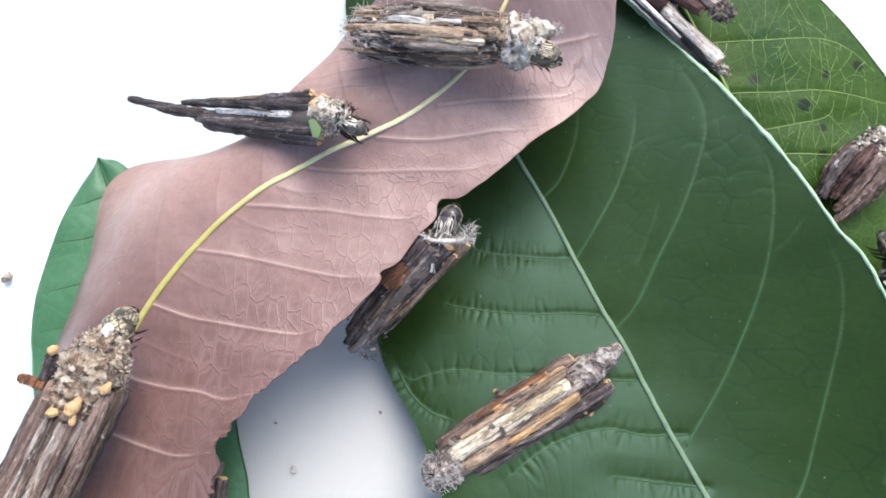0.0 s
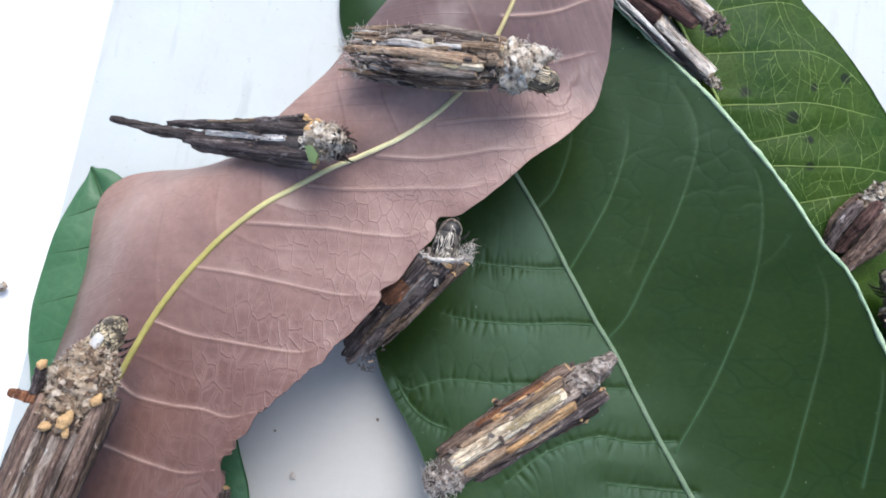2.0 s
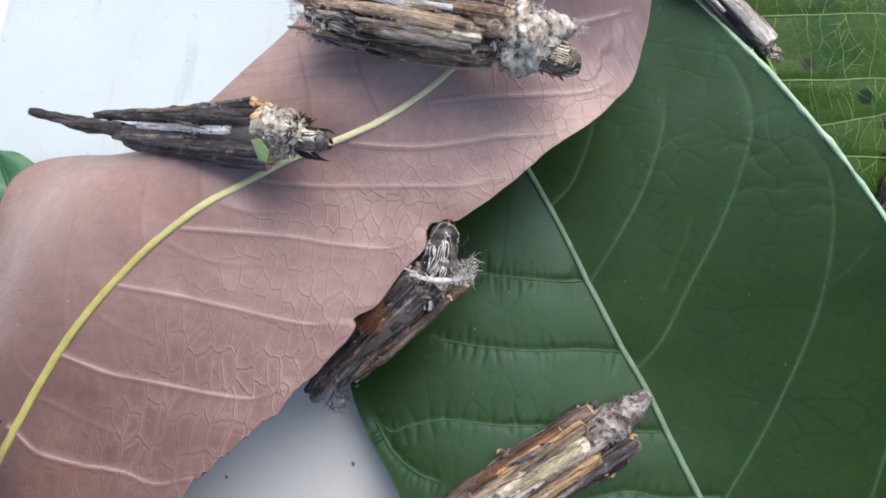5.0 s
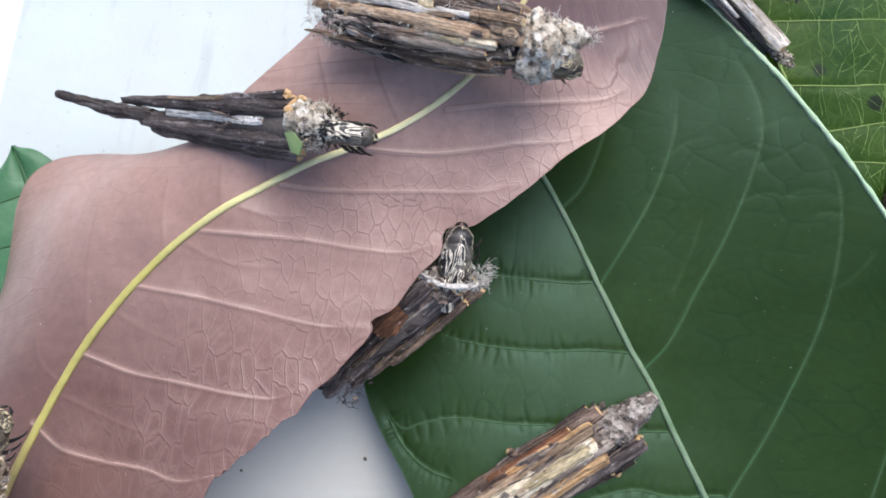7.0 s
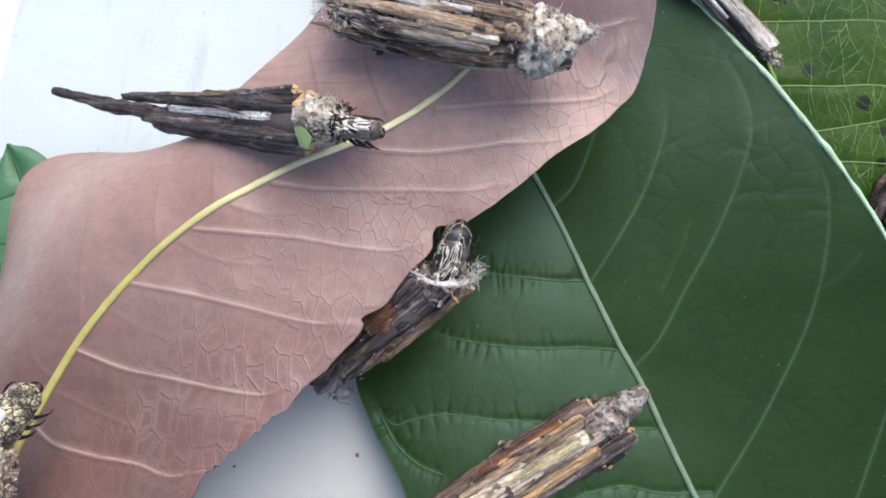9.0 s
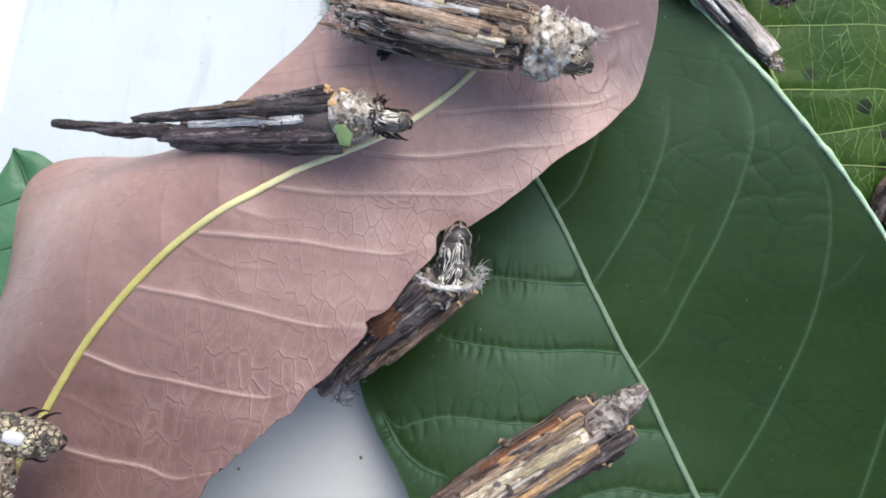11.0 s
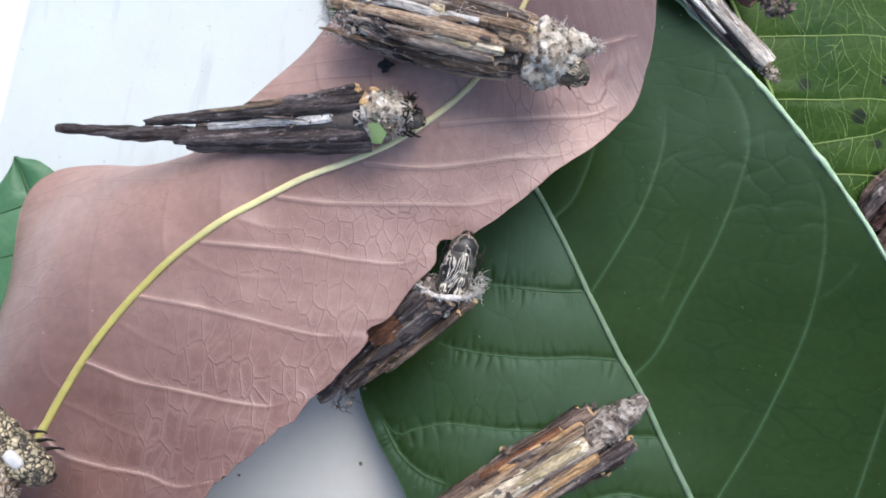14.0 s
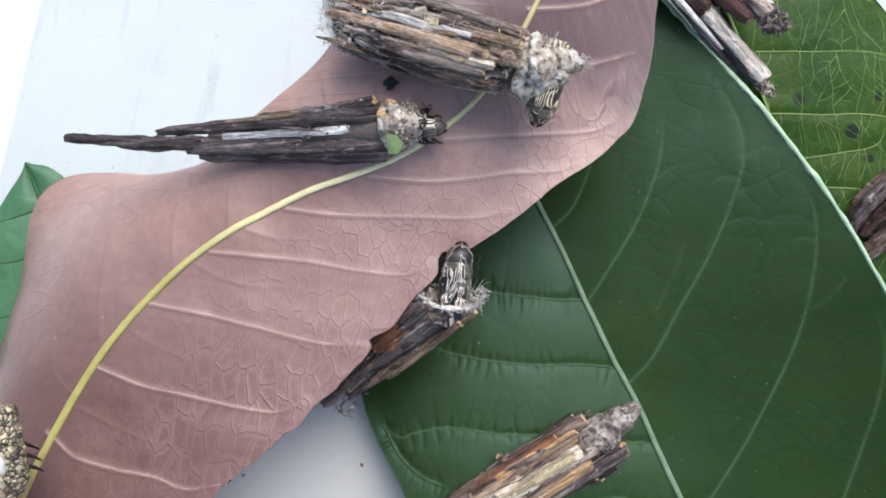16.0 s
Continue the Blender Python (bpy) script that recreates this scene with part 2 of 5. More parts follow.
def mat_cells(name, pale, dark, size=1.3):
    """Glossy skin in small swollen fields, parted by black seams."""
    k = Mat(name, 0.4, 0.5)
    edge = k.cells(1000 / size, warp=0.9)
    c = k.mix(k.ramp(k.noise(900, 5), [(0.35, 0.0), (0.65, 1.0)]), tuple(q * 0.35 for q in pale), pale)
    c = k.mix(k.ramp(edge, [(0.04, 0.0), (0.16, 1.0)]), dark, c)
    c = k.mix(k.ramp(k.noise(330, 3), [(0.56, 0.0), (0.64, 0.8)]), c, dark)
    return k.done(c, k.ramp(edge, [(0.0, 0.0), (0.25, 1.0)]), 0.6, 0.0003)


def mat_larva(name, pale, dark, thick=0.5):
    """Glossy skin: pale plates with wavering dark lines along the body and dark blotches."""
    k = Mat(name, 0.4, 0.5)
    w = k.noise(560, 2, 0.45, (0.45, 1.3, 1.3), 0.7)
    t = 0.05 + 0.2 * (thick - 0.5)
    s = k.ramp(w, [(0.40, dark), (0.42, pale), (0.49 - t / 2, pale), (0.5 - t / 2, dark), (0.5 + t / 2, dark), (0.51 + t / 2, pale), (0.585, pale), (0.6, dark)])
    s = k.mix(0.8, s, k.ramp(k.noise(2600, 3), [(0.3, 0.5), (0.7, 1.15)]), "MULTIPLY")
    blot = k.ramp(k.noise(380, 3, 0.5, (1, 1.2, 1.2)), [(0.56, 0.0), (0.6, 0.9)])
    s = k.mix(blot, s, tuple(a + 0.08 * b for a, b in zip(dark, pale)))
    return k.done(s, k.noise(1500, 3), 0.4, 0.0002)


M = dict(
    table=mat_table("white_laminate", (0.86, 0.86, 0.83), (0.6, 0.58, 0.52)),
    sheet=mat_table("pale_blue_board", (0.525, 0.565, 0.55), (0.5, 0.5, 0.48), ((-0.175, -0.0765), 0.044, (0.5, 0.487, 0.44))),
    ground=mat_table("grey_concrete", (0.36, 0.35, 0.33), (0.5, 0.5, 0.5)),
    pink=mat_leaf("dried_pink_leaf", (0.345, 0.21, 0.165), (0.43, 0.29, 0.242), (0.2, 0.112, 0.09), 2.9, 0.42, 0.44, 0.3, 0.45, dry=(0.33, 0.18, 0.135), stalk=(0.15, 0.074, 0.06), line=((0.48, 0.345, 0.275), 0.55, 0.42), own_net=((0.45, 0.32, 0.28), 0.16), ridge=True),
    green=mat_leaf("dark_green_leaf", (0.015, 0.031, 0.0045), (0.021, 0.04, 0.006), (0.005, 0.02, 0.003), 5.0, 0.4, 0.5, 0.16, 0.25, even=0.06, tint=(0.58, 0.9, 0.84), line=((0.1, 0.15, 0.075), 0.42), own_net=((0.02, 0.055, 0.02), 0.3)),
    lime=mat_leaf("lime_green_leaf", (0.010, 0.042, 0.0045), (0.036, 0.07, 0.004), (0.1, 0.17, 0.03), 3.0, 0.5, 0.24, 0.1, 0.12,
                  spots=[(58, 29.9, 1.3), (66.7, 24.9, 1.6), (69.7, 20.7, 1.0), (69.5, 15.6, 1.0), (71, 30.8, 1.0), (77.4, 32.8, 1.3)]),
    under=mat_leaf("mid_green_leaf", (0.045, 0.125, 0.05), (0.06, 0.155, 0.065), (0.09, 0.2, 0.09), 6.0, 0.45, 0.2, 0.15, 0.4),
    rib=mat_rib("yellow_midrib", (0.42, 0.375, 0.11), (0.95, 0.86, 0.47)),
    pinkvein=mat_vein("pink_vein", (0.33, 0.205, 0.165), (0.4, 0.265, 0.22)),
    limevenule=mat_vein("lime_cross_vein", (0.13, 0.2, 0.045), (0.2, 0.28, 0.085)),
    greenrib=mat_vein("green_midrib", (0.1, 0.165, 0.085), (0.19, 0.25, 0.16)),
    greenvein=mat_vein("green_vein", (0.03, 0.08, 0.028), (0.05, 0.11, 0.045)),
    limevein=mat_vein("lime_vein", (0.15, 0.22, 0.05), (0.22, 0.29, 0.09)),
    margin=mat_vein("pale_margin", (0.27, 0.4, 0.23), (0.46, 0.56, 0.38)),
    dark=mat_bark("dark_bark", (0.027, 0.02, 0.018), (0.108, 0.083, 0.075), (0.3, 0.25, 0.23), 0.28),
    grey=mat_bark("grey_bark", (0.05, 0.036, 0.031), (0.235, 0.172, 0.135), (0.64, 0.55, 0.45), 0.65),
    brown=mat_bark("brown_bark", (0.026, 0.017, 0.013), (0.10, 0.068, 0.05), (0.34, 0.24, 0.16), 0.45),
    mauve=mat_bark("mauve_brown_bark", (0.05, 0.031, 0.024), (0.18, 0.118, 0.088), (0.34, 0.25, 0.195), 0.3),
    rustytwig=mat_bark("rusty_twig", (0.09, 0.035, 0.018), (0.24, 0.1, 0.045), (0.36, 0.18, 0.09), 0.3),
    red=mat_bark("reddish_bark", (0.03, 0.015, 0.013), (0.11, 0.055, 0.045), (0.24, 0.14, 0.11), 0.25),
    cream=mat_bark("pale_yellow_wood", (0.42, 0.3, 0.15), (0.74, 0.6, 0.36), (0.85, 0.76, 0.54), 0.5),
    ochre=mat_bark("ochre_wood", (0.2, 0.1, 0.045), (0.52, 0.3, 0.13), (0.75, 0.52, 0.28), 0.5),
    tan=mat_bark("peeled_tan_wood", (0.10, 0.065, 0.04), (0.30, 0.2, 0.125), (0.55, 0.42, 0.29), 0.6),
    pale=mat_bark("peeled_pale_wood", (0.26, 0.19, 0.12), (0.56, 0.46, 0.32), (0.76, 0.67, 0.5), 0.75),
    bleachedtan=mat_bark("flaking_pale_bark", (0.38, 0.27, 0.19), (0.68, 0.58, 0.47), (0.85, 0.78, 0.68), 0.75),
    bleached=mat_bark("bleached_wood", (0.35, 0.31, 0.27), (0.68, 0.63, 0.56), (0.85, 0.82, 0.77), 0.8),
    cut=mat_chips("cut_wood_end", [(0.4, 0.23, 0.1), (0.66, 0.45, 0.22)]),
    crumb=mat_chips("leaf_crumbs", [(0.66, 0.57, 0.45), (0.42, 0.32, 0.23), (0.72, 0.65, 0.54), (0.08, 0.055, 0.045), (0.55, 0.44, 0.32), (0.05, 0.035, 0.03), (0.78, 0.73, 0.64)]),
    crumbtan=mat_chips("tan_crumbs", [(0.5, 0.4, 0.28), (0.3, 0.2, 0.13), (0.6, 0.5, 0.37), (0.16, 0.1, 0.07), (0.42, 0.3, 0.2), (0.66, 0.58, 0.46)]),
    crumbdark=mat_chips("dark_crumbs", [(0.24, 0.19, 0.155), (0.1, 0.08, 0.07), (0.29, 0.24, 0.2), (0.06, 0.045, 0.04), (0.2, 0.15, 0.12)]),
    felt=mat_chips("grey_felt", [(0.12, 0.095, 0.08), (0.16, 0.13, 0.11)]),
    silk=mat_chips("white_silk", [(0.46, 0.41, 0.35), (0.68, 0.64, 0.58)]),
    larva=mat_larva("marked_larva_skin", (0.72, 0.64, 0.5), (0.014, 0.011, 0.01), 0.535),
    larvahead=mat_larva("marked_larva_head", (0.46, 0.39, 0.29), (0.012, 0.01, 0.01), 0.555),
    larvagold=mat_cells("golden_larva_skin", (0.66, 0.55, 0.34), (0.02, 0.014, 0.01), 0.72),
    larvabrown=mat_larva("brown_larva_skin", (0.6, 0.49, 0.31), (0.02, 0.014, 0.01), 0.53),
    larvadark=mat_larva("dark_larva_skin", (0.34, 0.27, 0.18), (0.012, 0.01, 0.01), 0.52),
    plate=mat_vein("white_plate", (0.42, 0.4, 0.37), (0.66, 0.65, 0.62), 0.4),
    claw=mat_bark("black_claw", (0.01, 0.008, 0.008), (0.02, 0.015, 0.013), (0.05, 0.04, 0.03), 0.1, 0.35),
    crumble=mat_crumble("pale_crumble", [(0.3, 0.23, 0.17), (0.5, 0.42, 0.32), (0.62, 0.54, 0.43), (0.72, 0.66, 0.56), (0.78, 0.74, 0.66)]),
    crumbletan=mat_crumble("tan_crumble", [(0.12, 0.08, 0.055), (0.26, 0.18, 0.12), (0.4, 0.3, 0.2), (0.52, 0.42, 0.3), (0.62, 0.53, 0.42)], 0.9),
    crumblemid=mat_crumble("dun_crumble", [(0.14, 0.11, 0.09), (0.28, 0.23, 0.19), (0.4, 0.35, 0.3), (0.5, 0.45, 0.4)], 0.7),
    rust=mat_bark("rusty_dead_leaf", (0.07, 0.03, 0.015), (0.19, 0.08, 0.036), (0.3, 0.14, 0.07), 0.3, 0.6),
    frassdark=mat_chips("dark_frass", [(0.03, 0.035, 0.04), (0.05, 0.05, 0.055)]),
    frass=mat_chips("frass_crumb", [(0.16, 0.12, 0.1), (0.3, 0.25, 0.2)]),
    bit=mat_vein("fresh_leaf_bit", (0.3, 0.42, 0.14), (0.42, 0.52, 0.22)),
)


# ---- building blocks ----
def mesh_of(name, verts, faces, mats, slots=None, smooth=True):
    """A mesh from points in mm."""
    me = bpy.data.meshes.new(name)
    me.from_pydata([tuple(float(c) * MM for c in v) for v in verts], [], faces)
    for m in mats:
        me.materials.append(M[m])
    if slots is not None:
        me.polygons.foreach_set("material_index", slots)
    me.polygons.foreach_set("use_smooth", [smooth] * len(me.polygons))
    me.update()
    return me


def part(name, me, parent, label=""):
    ob = new(name, me)
    ob.parent = parent
    return tagged(ob, label)


def thing(name, m, label, category, group=""):
    ob = new(name)
    ob.empty_display_size = 0.005
    ob.matrix_basis = m
    return tagged(ob, label, category, group)


def spline(points, n):
    """n points along a smooth curve through the given ones."""
    p = np.array(points, float)
    d = np.r_[0, np.cumsum(np.linalg.norm(np.diff(p[:, :2], axis=0), axis=1))]
    full = np.vstack([2 * p[0] - p[1], p, 2 * p[-1] - p[-2]])
    s = np.linspace(0, d[-1], n)
    k = np.clip(np.searchsorted(d, s, side="right") - 1, 0, len(p) - 2)
    f = ((s - d[k]) / (d[k + 1] - d[k]))[:, None]
    a, b, c, e = full[k], full[k + 1], full[k + 2], full[k + 3]
    return 0.5 * (2 * b + (c - a) * f + (2 * a - 5 * b + 4 * c - e) * f**2 + (3 * b - a - 3 * c + e) * f**3)


def tube(path, radii, sides=8, wobble=0.0, seed=0, flat=1.0):
    """Rings of points along a path (mm), with end caps: points, faces, and which faces are caps."""
    path = np.array(path, float)
    n = len(path)
    rng = np.random.RandomState(seed)
    tang = np.gradient(path, axis=0)
    tang /= np.linalg.norm(tang, axis=1)[:, None] + 1e-9
    lump = 1 + wobble * rng.uniform(-1, 1, (n, sides))
    ridge = 1 + wobble * rng.uniform(-1, 1, sides)
    verts, faces, caps = [], [], []
    for i in range(n):
        side = np.cross((0, 0, 1), tang[i])
        side /= np.linalg.norm(side) + 1e-9
        up = np.cross(tang[i], side)
        for j in range(sides):
            a = 2 * math.pi * j / sides
            r = radii[i] * lump[i, j] * ridge[j]
            verts.append(path[i] + side * math.cos(a) * r + up * math.sin(a) * r * flat)
    for i in range(n - 1):
        for j in range(sides):
            k = (j + 1) % sides
            faces.append((i * sides + j, i * sides + k, (i + 1) * sides + k, (i + 1) * sides + j))
    for end, base in ((0, 0), (1, (n - 1) * sides)):
        verts.append(path[-1 if end else 0] + tang[-1 if end else 0] * radii[-1 if end else 0] * (0.25 if end else -0.25))
        c = len(verts) - 1
        for j in range(sides):
            k = (j + 1) % sides
            faces.append((base + j, c, base + k)[::-1 if end else 1])
            caps.append(len(faces) - 1)
    return verts, faces, caps


def tube_mesh(name, path, radii, mat, cap=None, sides=8, wobble=0.0, seed=0, flat=1.0):
    v, f, caps = tube(path, radii, sides, wobble, seed, flat)
    slots = np.zeros(len(f), int)
    if cap:
        slots[caps] = 1
    return mesh_of(name, v, f, [mat] + ([cap] if cap else []), slots.tolist())


def joined(pieces):
    """Many small (points, faces) as one."""
    v, f = [], []
    for pv, pf in pieces:
        o = len(v)
        v.extend(pv)
        f.extend(tuple(i + o for i in q) for q in pf)
    return v, f


# ---- the table and what lies under the leaves ----
def slab(name, x0, x1, y0, y1, z0, z1, mat, bevel):
    bm = bmesh.new()
    bmesh.ops.create_cube(bm, size=1)
    for v in bm.verts:
        v.co = Vector(((x0 + x1) / 2 + v.co.x * (x1 - x0), (y0 + y1) / 2 + v.co.y * (y1 - y0), (z0 + z1) / 2 + v.co.z * (z1 - z0))) * MM
    bmesh.ops.bevel(bm, geom=bm.edges[:], offset=bevel * MM, segments=2, affect="EDGES")
    me = bpy.data.meshes.new(name)
    bm.to_mesh(me)
    bm.free()
    me.materials.append(M[mat])
    return me


def table():
    root = thing("table", pose(0, 0, 0), "white laminate table top, lightly scratched and dusty", "table")
    part("tabletop", slab("tabletop", -520, 520, -420, 420, ZT - 26, ZT - 0.6, "table", 2), root)
    for x in (-460, 460):
        for y in (-360, 360):
            part("leg", slab("leg", x - 20, x + 20, y - 20, y + 20, ZT - 740, ZT - 26, "table", 2), root)
    board = new("board", slab("board", -230, 260, -330, 330, ZT - 0.6, ZT, "sheet", 0.15))
    board.matrix_basis = pose(0.1590, 0, 0, 0, 0, -9.7)
    tagged(board, "thin pale blue-white board on the table, with warm bounce light painted on", "board")
    gm = slab("ground", -60000, 60000, -60000, 60000, ZT - 760, ZT - 740, "ground", 1)
    tagged(new("ground", gm), "grey concrete ground around the table", "ground", kind="structure")


table()


# ---- leaves ----
def net_field(points, veins, rows, gap):
    """Where points lie between neighbouring side veins: along the veins in steps of gap, and across them in rows."""
    dist, along = [], []
    axis = np.mean([np.subtract(q[-1], q[0]) / np.linalg.norm(np.subtract(q[-1], q[0])) for q in veins], axis=0)
    for q in veins:
        c = spline([(x, y, 0) for x, y in q], 160)[:, :2]
        arc = np.r_[0, np.cumsum(np.linalg.norm(np.diff(c, axis=0), axis=1))]
        d2 = (points[:, :1] - c[None, :, 0]) ** 2 + (points[:, 1:] - c[None, :, 1]) ** 2
        k = d2.argmin(1)
        step = np.clip(k, 1, 158)
        t = (c[step + 1] - c[step - 1]) / np.linalg.norm(c[step + 1] - c[step - 1], axis=1)[:, None]
        ahead = ((points - c[k]) * t).sum(1)
        dist.append(np.sqrt(np.maximum(d2[np.arange(len(points)), k] - np.where((k > 0) & (k < 159), ahead, 0) ** 2, 0)))
        along.append(c[0] @ axis + arc[k] + ahead)
    dist, along = np.array(dist), np.array(along)
    k = (dist[:-1] + dist[1:]).argmin(0)
    i = np.arange(len(points))
    f = dist[k, i] / (dist[k, i] + dist[k + 1, i] + 1e-9)
    return ((1 - f) * along[k, i] + f * along[k + 1, i]) / gap, (k + f) * rows + 20


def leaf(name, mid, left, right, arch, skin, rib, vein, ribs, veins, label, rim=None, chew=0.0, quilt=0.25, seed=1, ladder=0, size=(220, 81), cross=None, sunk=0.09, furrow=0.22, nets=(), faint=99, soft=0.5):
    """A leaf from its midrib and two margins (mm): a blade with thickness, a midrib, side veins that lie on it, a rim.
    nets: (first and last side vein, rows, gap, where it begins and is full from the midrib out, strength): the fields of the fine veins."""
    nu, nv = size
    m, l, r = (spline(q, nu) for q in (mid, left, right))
    rng = np.random.RandomState(seed)
    if chew:
        k = np.linspace(0, 220, nu)
        step = np.array([1.5 * noise.noise((q * 0.21, seed, 0)) + 1.2 * abs(noise.noise((q * 0.5, seed, 7))) + 0.2 * noise.noise((q * 1.3, seed, 3)) for q in k])
        side = np.cross(np.gradient(r, axis=0), (0, 0, 1))
        side /= np.linalg.norm(side, axis=1)[:, None] + 1e-9
        nick = step * chew * np.clip(1.2 - np.linspace(0, 3.2, nu), 0.05, 1)
        side[:, 2] = (r[:, 2] - m[:, 2]) / np.linalg.norm((r - m)[:, :2], axis=1)
        r = r + side * nick[:, None]
    # inside, the blade follows smoothed margins; their nicks fade out near the rim
    span = nu // 10
    calm = [np.stack([np.convolve(np.pad(q[:, i], span, "reflect", reflect_type="odd"), np.ones(2 * span + 1) / (2 * span + 1), "valid") for i in range(3)], 1) if chew else q for q in (l, r)]
    grid = np.zeros((nu, nv, 3))
    for j, v in enumerate(np.linspace(-1, 1, nv)):
        s = abs(v)
        inner, outer = (calm[0], l) if v < 0 else (calm[1], r)
        p = m * (1 - s) + inner * s + (outer - inner) * s ** 9
        p[:, 2] += arch[0 if v < 0 else 1] * 4 * s * (1 - s)
        grid[:, j] = p
    for i in range(nu):
        for j in range(nv):
            x, y = grid[i, j, :2]
            grid[i, j, 2] += quilt * noise.noise((x * 0.16, y * 0.16, seed)) + 0.12 * quilt * noise.noise((x * 0.5, y * 0.5, seed + 9))
    # the blade sinks along its side veins and pillows between them
    paths = []
    flat = grid.reshape(-1, 3)
    groove, pinch, pillow, line = (np.zeros(len(flat)) for _ in range(4))
    for q in veins:
        c = spline([(x, y, 0) for x, y in q], 150)
        pick = np.nonzero((np.abs(flat[:, 0] - c[:, 0].mean()) < np.ptp(c[:, 0]) / 2 + 8) & (np.abs(flat[:, 1] - c[:, 1].mean()) < np.ptp(c[:, 1]) / 2 + 8))[0]
        own = flat[pick, :2]
        d2 = ((own[:, None] - c[None, :, :2]) ** 2).sum(2)
        near = pick[d2.argmin(0)]
        c[:, 2] = flat[near, 2]
        for _ in range(24):
            c[1:-1, 2] = (c[:-2, 2] + c[1:-1, 2] * 2 + c[2:, 2]) / 4
        col = near % nv
        out = np.nonzero((col < 2) | (col > nv - 3))[0]
        if len(out) and out[0] > 50:
            c, d2 = c[:out[0]], d2[:, :out[0]]
        paths.append(c)
        groove[pick] = np.maximum(groove[pick], (np.exp(-d2 / (0.5 if furrow > 0 else 0.13)) * np.linspace(1, 0.25, len(c))).max(1) * (1 if len(paths) <= min(ladder or 99, faint) else 0.35))
        line[pick] = np.maximum(line[pick], (np.exp(-d2 / (soft * np.linspace(1, 0.7, len(c))) ** 2) * np.clip(np.linspace(6, 0, len(c)), 0, 1)).max(1) * (0.36 if len(paths) > faint else 1))
        d2 = d2.min(1)
        if len(paths) <= ladder:                # short cross veins pinch the blade beside a side vein
            t = np.gradient(c, axis=0)
            for k in range(5, len(c) - 5, 7):
                nrm = np.array([-t[k, 1], t[k, 0]]) / np.linalg.norm(t[k, :2])
                for s in (-1, 1):
                    a = c[k, :2] + t[k, :2] * rng.uniform(-2.2, 2.2)
                    L, lean = rng.uniform(1.2, 4.0), rng.uniform(-0.25, 0.25)
                    q2 = own - a
                    u, w = q2 @ nrm * s, q2 @ t[k, :2] / np.linalg.norm(t[k, :2])
                    pinch[pick] += np.exp(-((w - u * lean) / 0.33) ** 2) * np.clip(u / 0.3, 0, 1) * np.clip((L - u) / L, 0, 1) * rng.uniform(0.08, 0.2)
            pillow[pick] = np.maximum(pillow[pick], np.exp(-d2 / 9.0))
    fine = np.zeros((len(flat), 3))
    for first, last, rows, gap, near_rib, far_rib, strength in nets:
        v = np.tile(np.linspace(-1, 1, nv), nu)
        side = np.sign(np.mean([paths[k][-1, 0] - paths[k][0, 0] for k in range(first, last)]))
        for some in np.array_split(np.nonzero(v * side > 0)[0], 16):
            fine[some, 0], fine[some, 1] = net_field(flat[some, :2], veins[first:last + 1], rows, gap)
            reach = np.clip((np.abs(v[some]) - near_rib) / (far_rib - near_rib), 0.2, 1)
            patch = np.clip([0.65 + 0.9 * noise.noise((x * 0.11, y * 0.11, seed + 5)) for x, y in flat[some, :2]], 0.35, 1)
            fine[some, 2] = reach * patch * strength
    flat[:, 2] -= groove * furrow + np.minimum(pinch, 0.24) + pillow * 0.16
    thick = 0.28
    n = nu * nv
    f = []
    for i in range(nu - 1):
        for j in range(nv - 1):
            a = i * nv + j
            f.append((a, a + 1, a + nv + 1, a + nv))
    # the underside is coarser, and closed to the upper side along the rim
    us, vs = sorted({*range(0, nu, 4), nu - 1}), sorted({*range(0, nv, 4), nv - 1})
    low = {}
    for i in us:
        for j in vs:
            low[i, j] = n + len(low)
    lowpts = [grid[i, j] - (0, 0, thick) for i, j in low]
    for i, i2 in zip(us, us[1:]):
        for j, j2 in zip(vs, vs[1:]):
            f.append((low[i, j], low[i2, j], low[i2, j2], low[i, j2]))
    for j in (0, nv - 1):
        for i, i2 in zip(us, us[1:]):
            q = [i3 * nv + j for i3 in range(i, i2 + 1)] + [low[i2, j], low[i, j]]
            f.append(tuple(q if j else q[::-1]))
    for i in (0, nu - 1):
        for j, j2 in zip(vs, vs[1:]):
            q = [i * nv + j3 for j3 in range(j, j2 + 1)] + [low[i, j2], low[i, j]]
            f.append(tuple(q[::-1] if i else q))
    root = thing(name, pose(0, 0, 0), label, "leaf", "leaves on the table")
    me = mesh_of("blade", np.vstack([flat, lowpts]), f, [skin])
    me.attributes.new("side_vein", "FLOAT", "POINT").data.foreach_set("value", np.r_[line, np.zeros(len(lowpts))].astype(np.float32))
    me.attributes.new("net_place", "FLOAT_VECTOR", "POINT").data.foreach_set("vector", np.vstack([fine, np.zeros((len(lowpts), 3))]).astype(np.float32).ravel())
    part("blade", me, root)
    every_nth = max(1, nu // 110)
    c = grid[:, nv // 2] + (0, 0, 0.1)
    part("midrib", tube_mesh("midrib", c[::every_nth], np.linspace(ribs[0], ribs[1], len(c[::every_nth])), rib, sides=10, wobble=0.05, flat=0.75), root)
    for k, c in enumerate(paths):
        rad = ribs[2] * np.linspace(1, 0.3, len(c)) ** 0.6
        part("vein", tube_mesh("vein", c - np.outer(sunk + (0.16 if k < ladder else 0) + furrow * 0.85 * np.linspace(1, 0.25, len(c)) * (furrow < 0) * (1 if k < faint else 0.2) + (0.05 if k >= faint else 0), (0, 0, 1)), rad * (0.7 if k < ladder or k >= faint else 1), vein, sides=6, wobble=0.12, seed=k, flat=0.55), root)
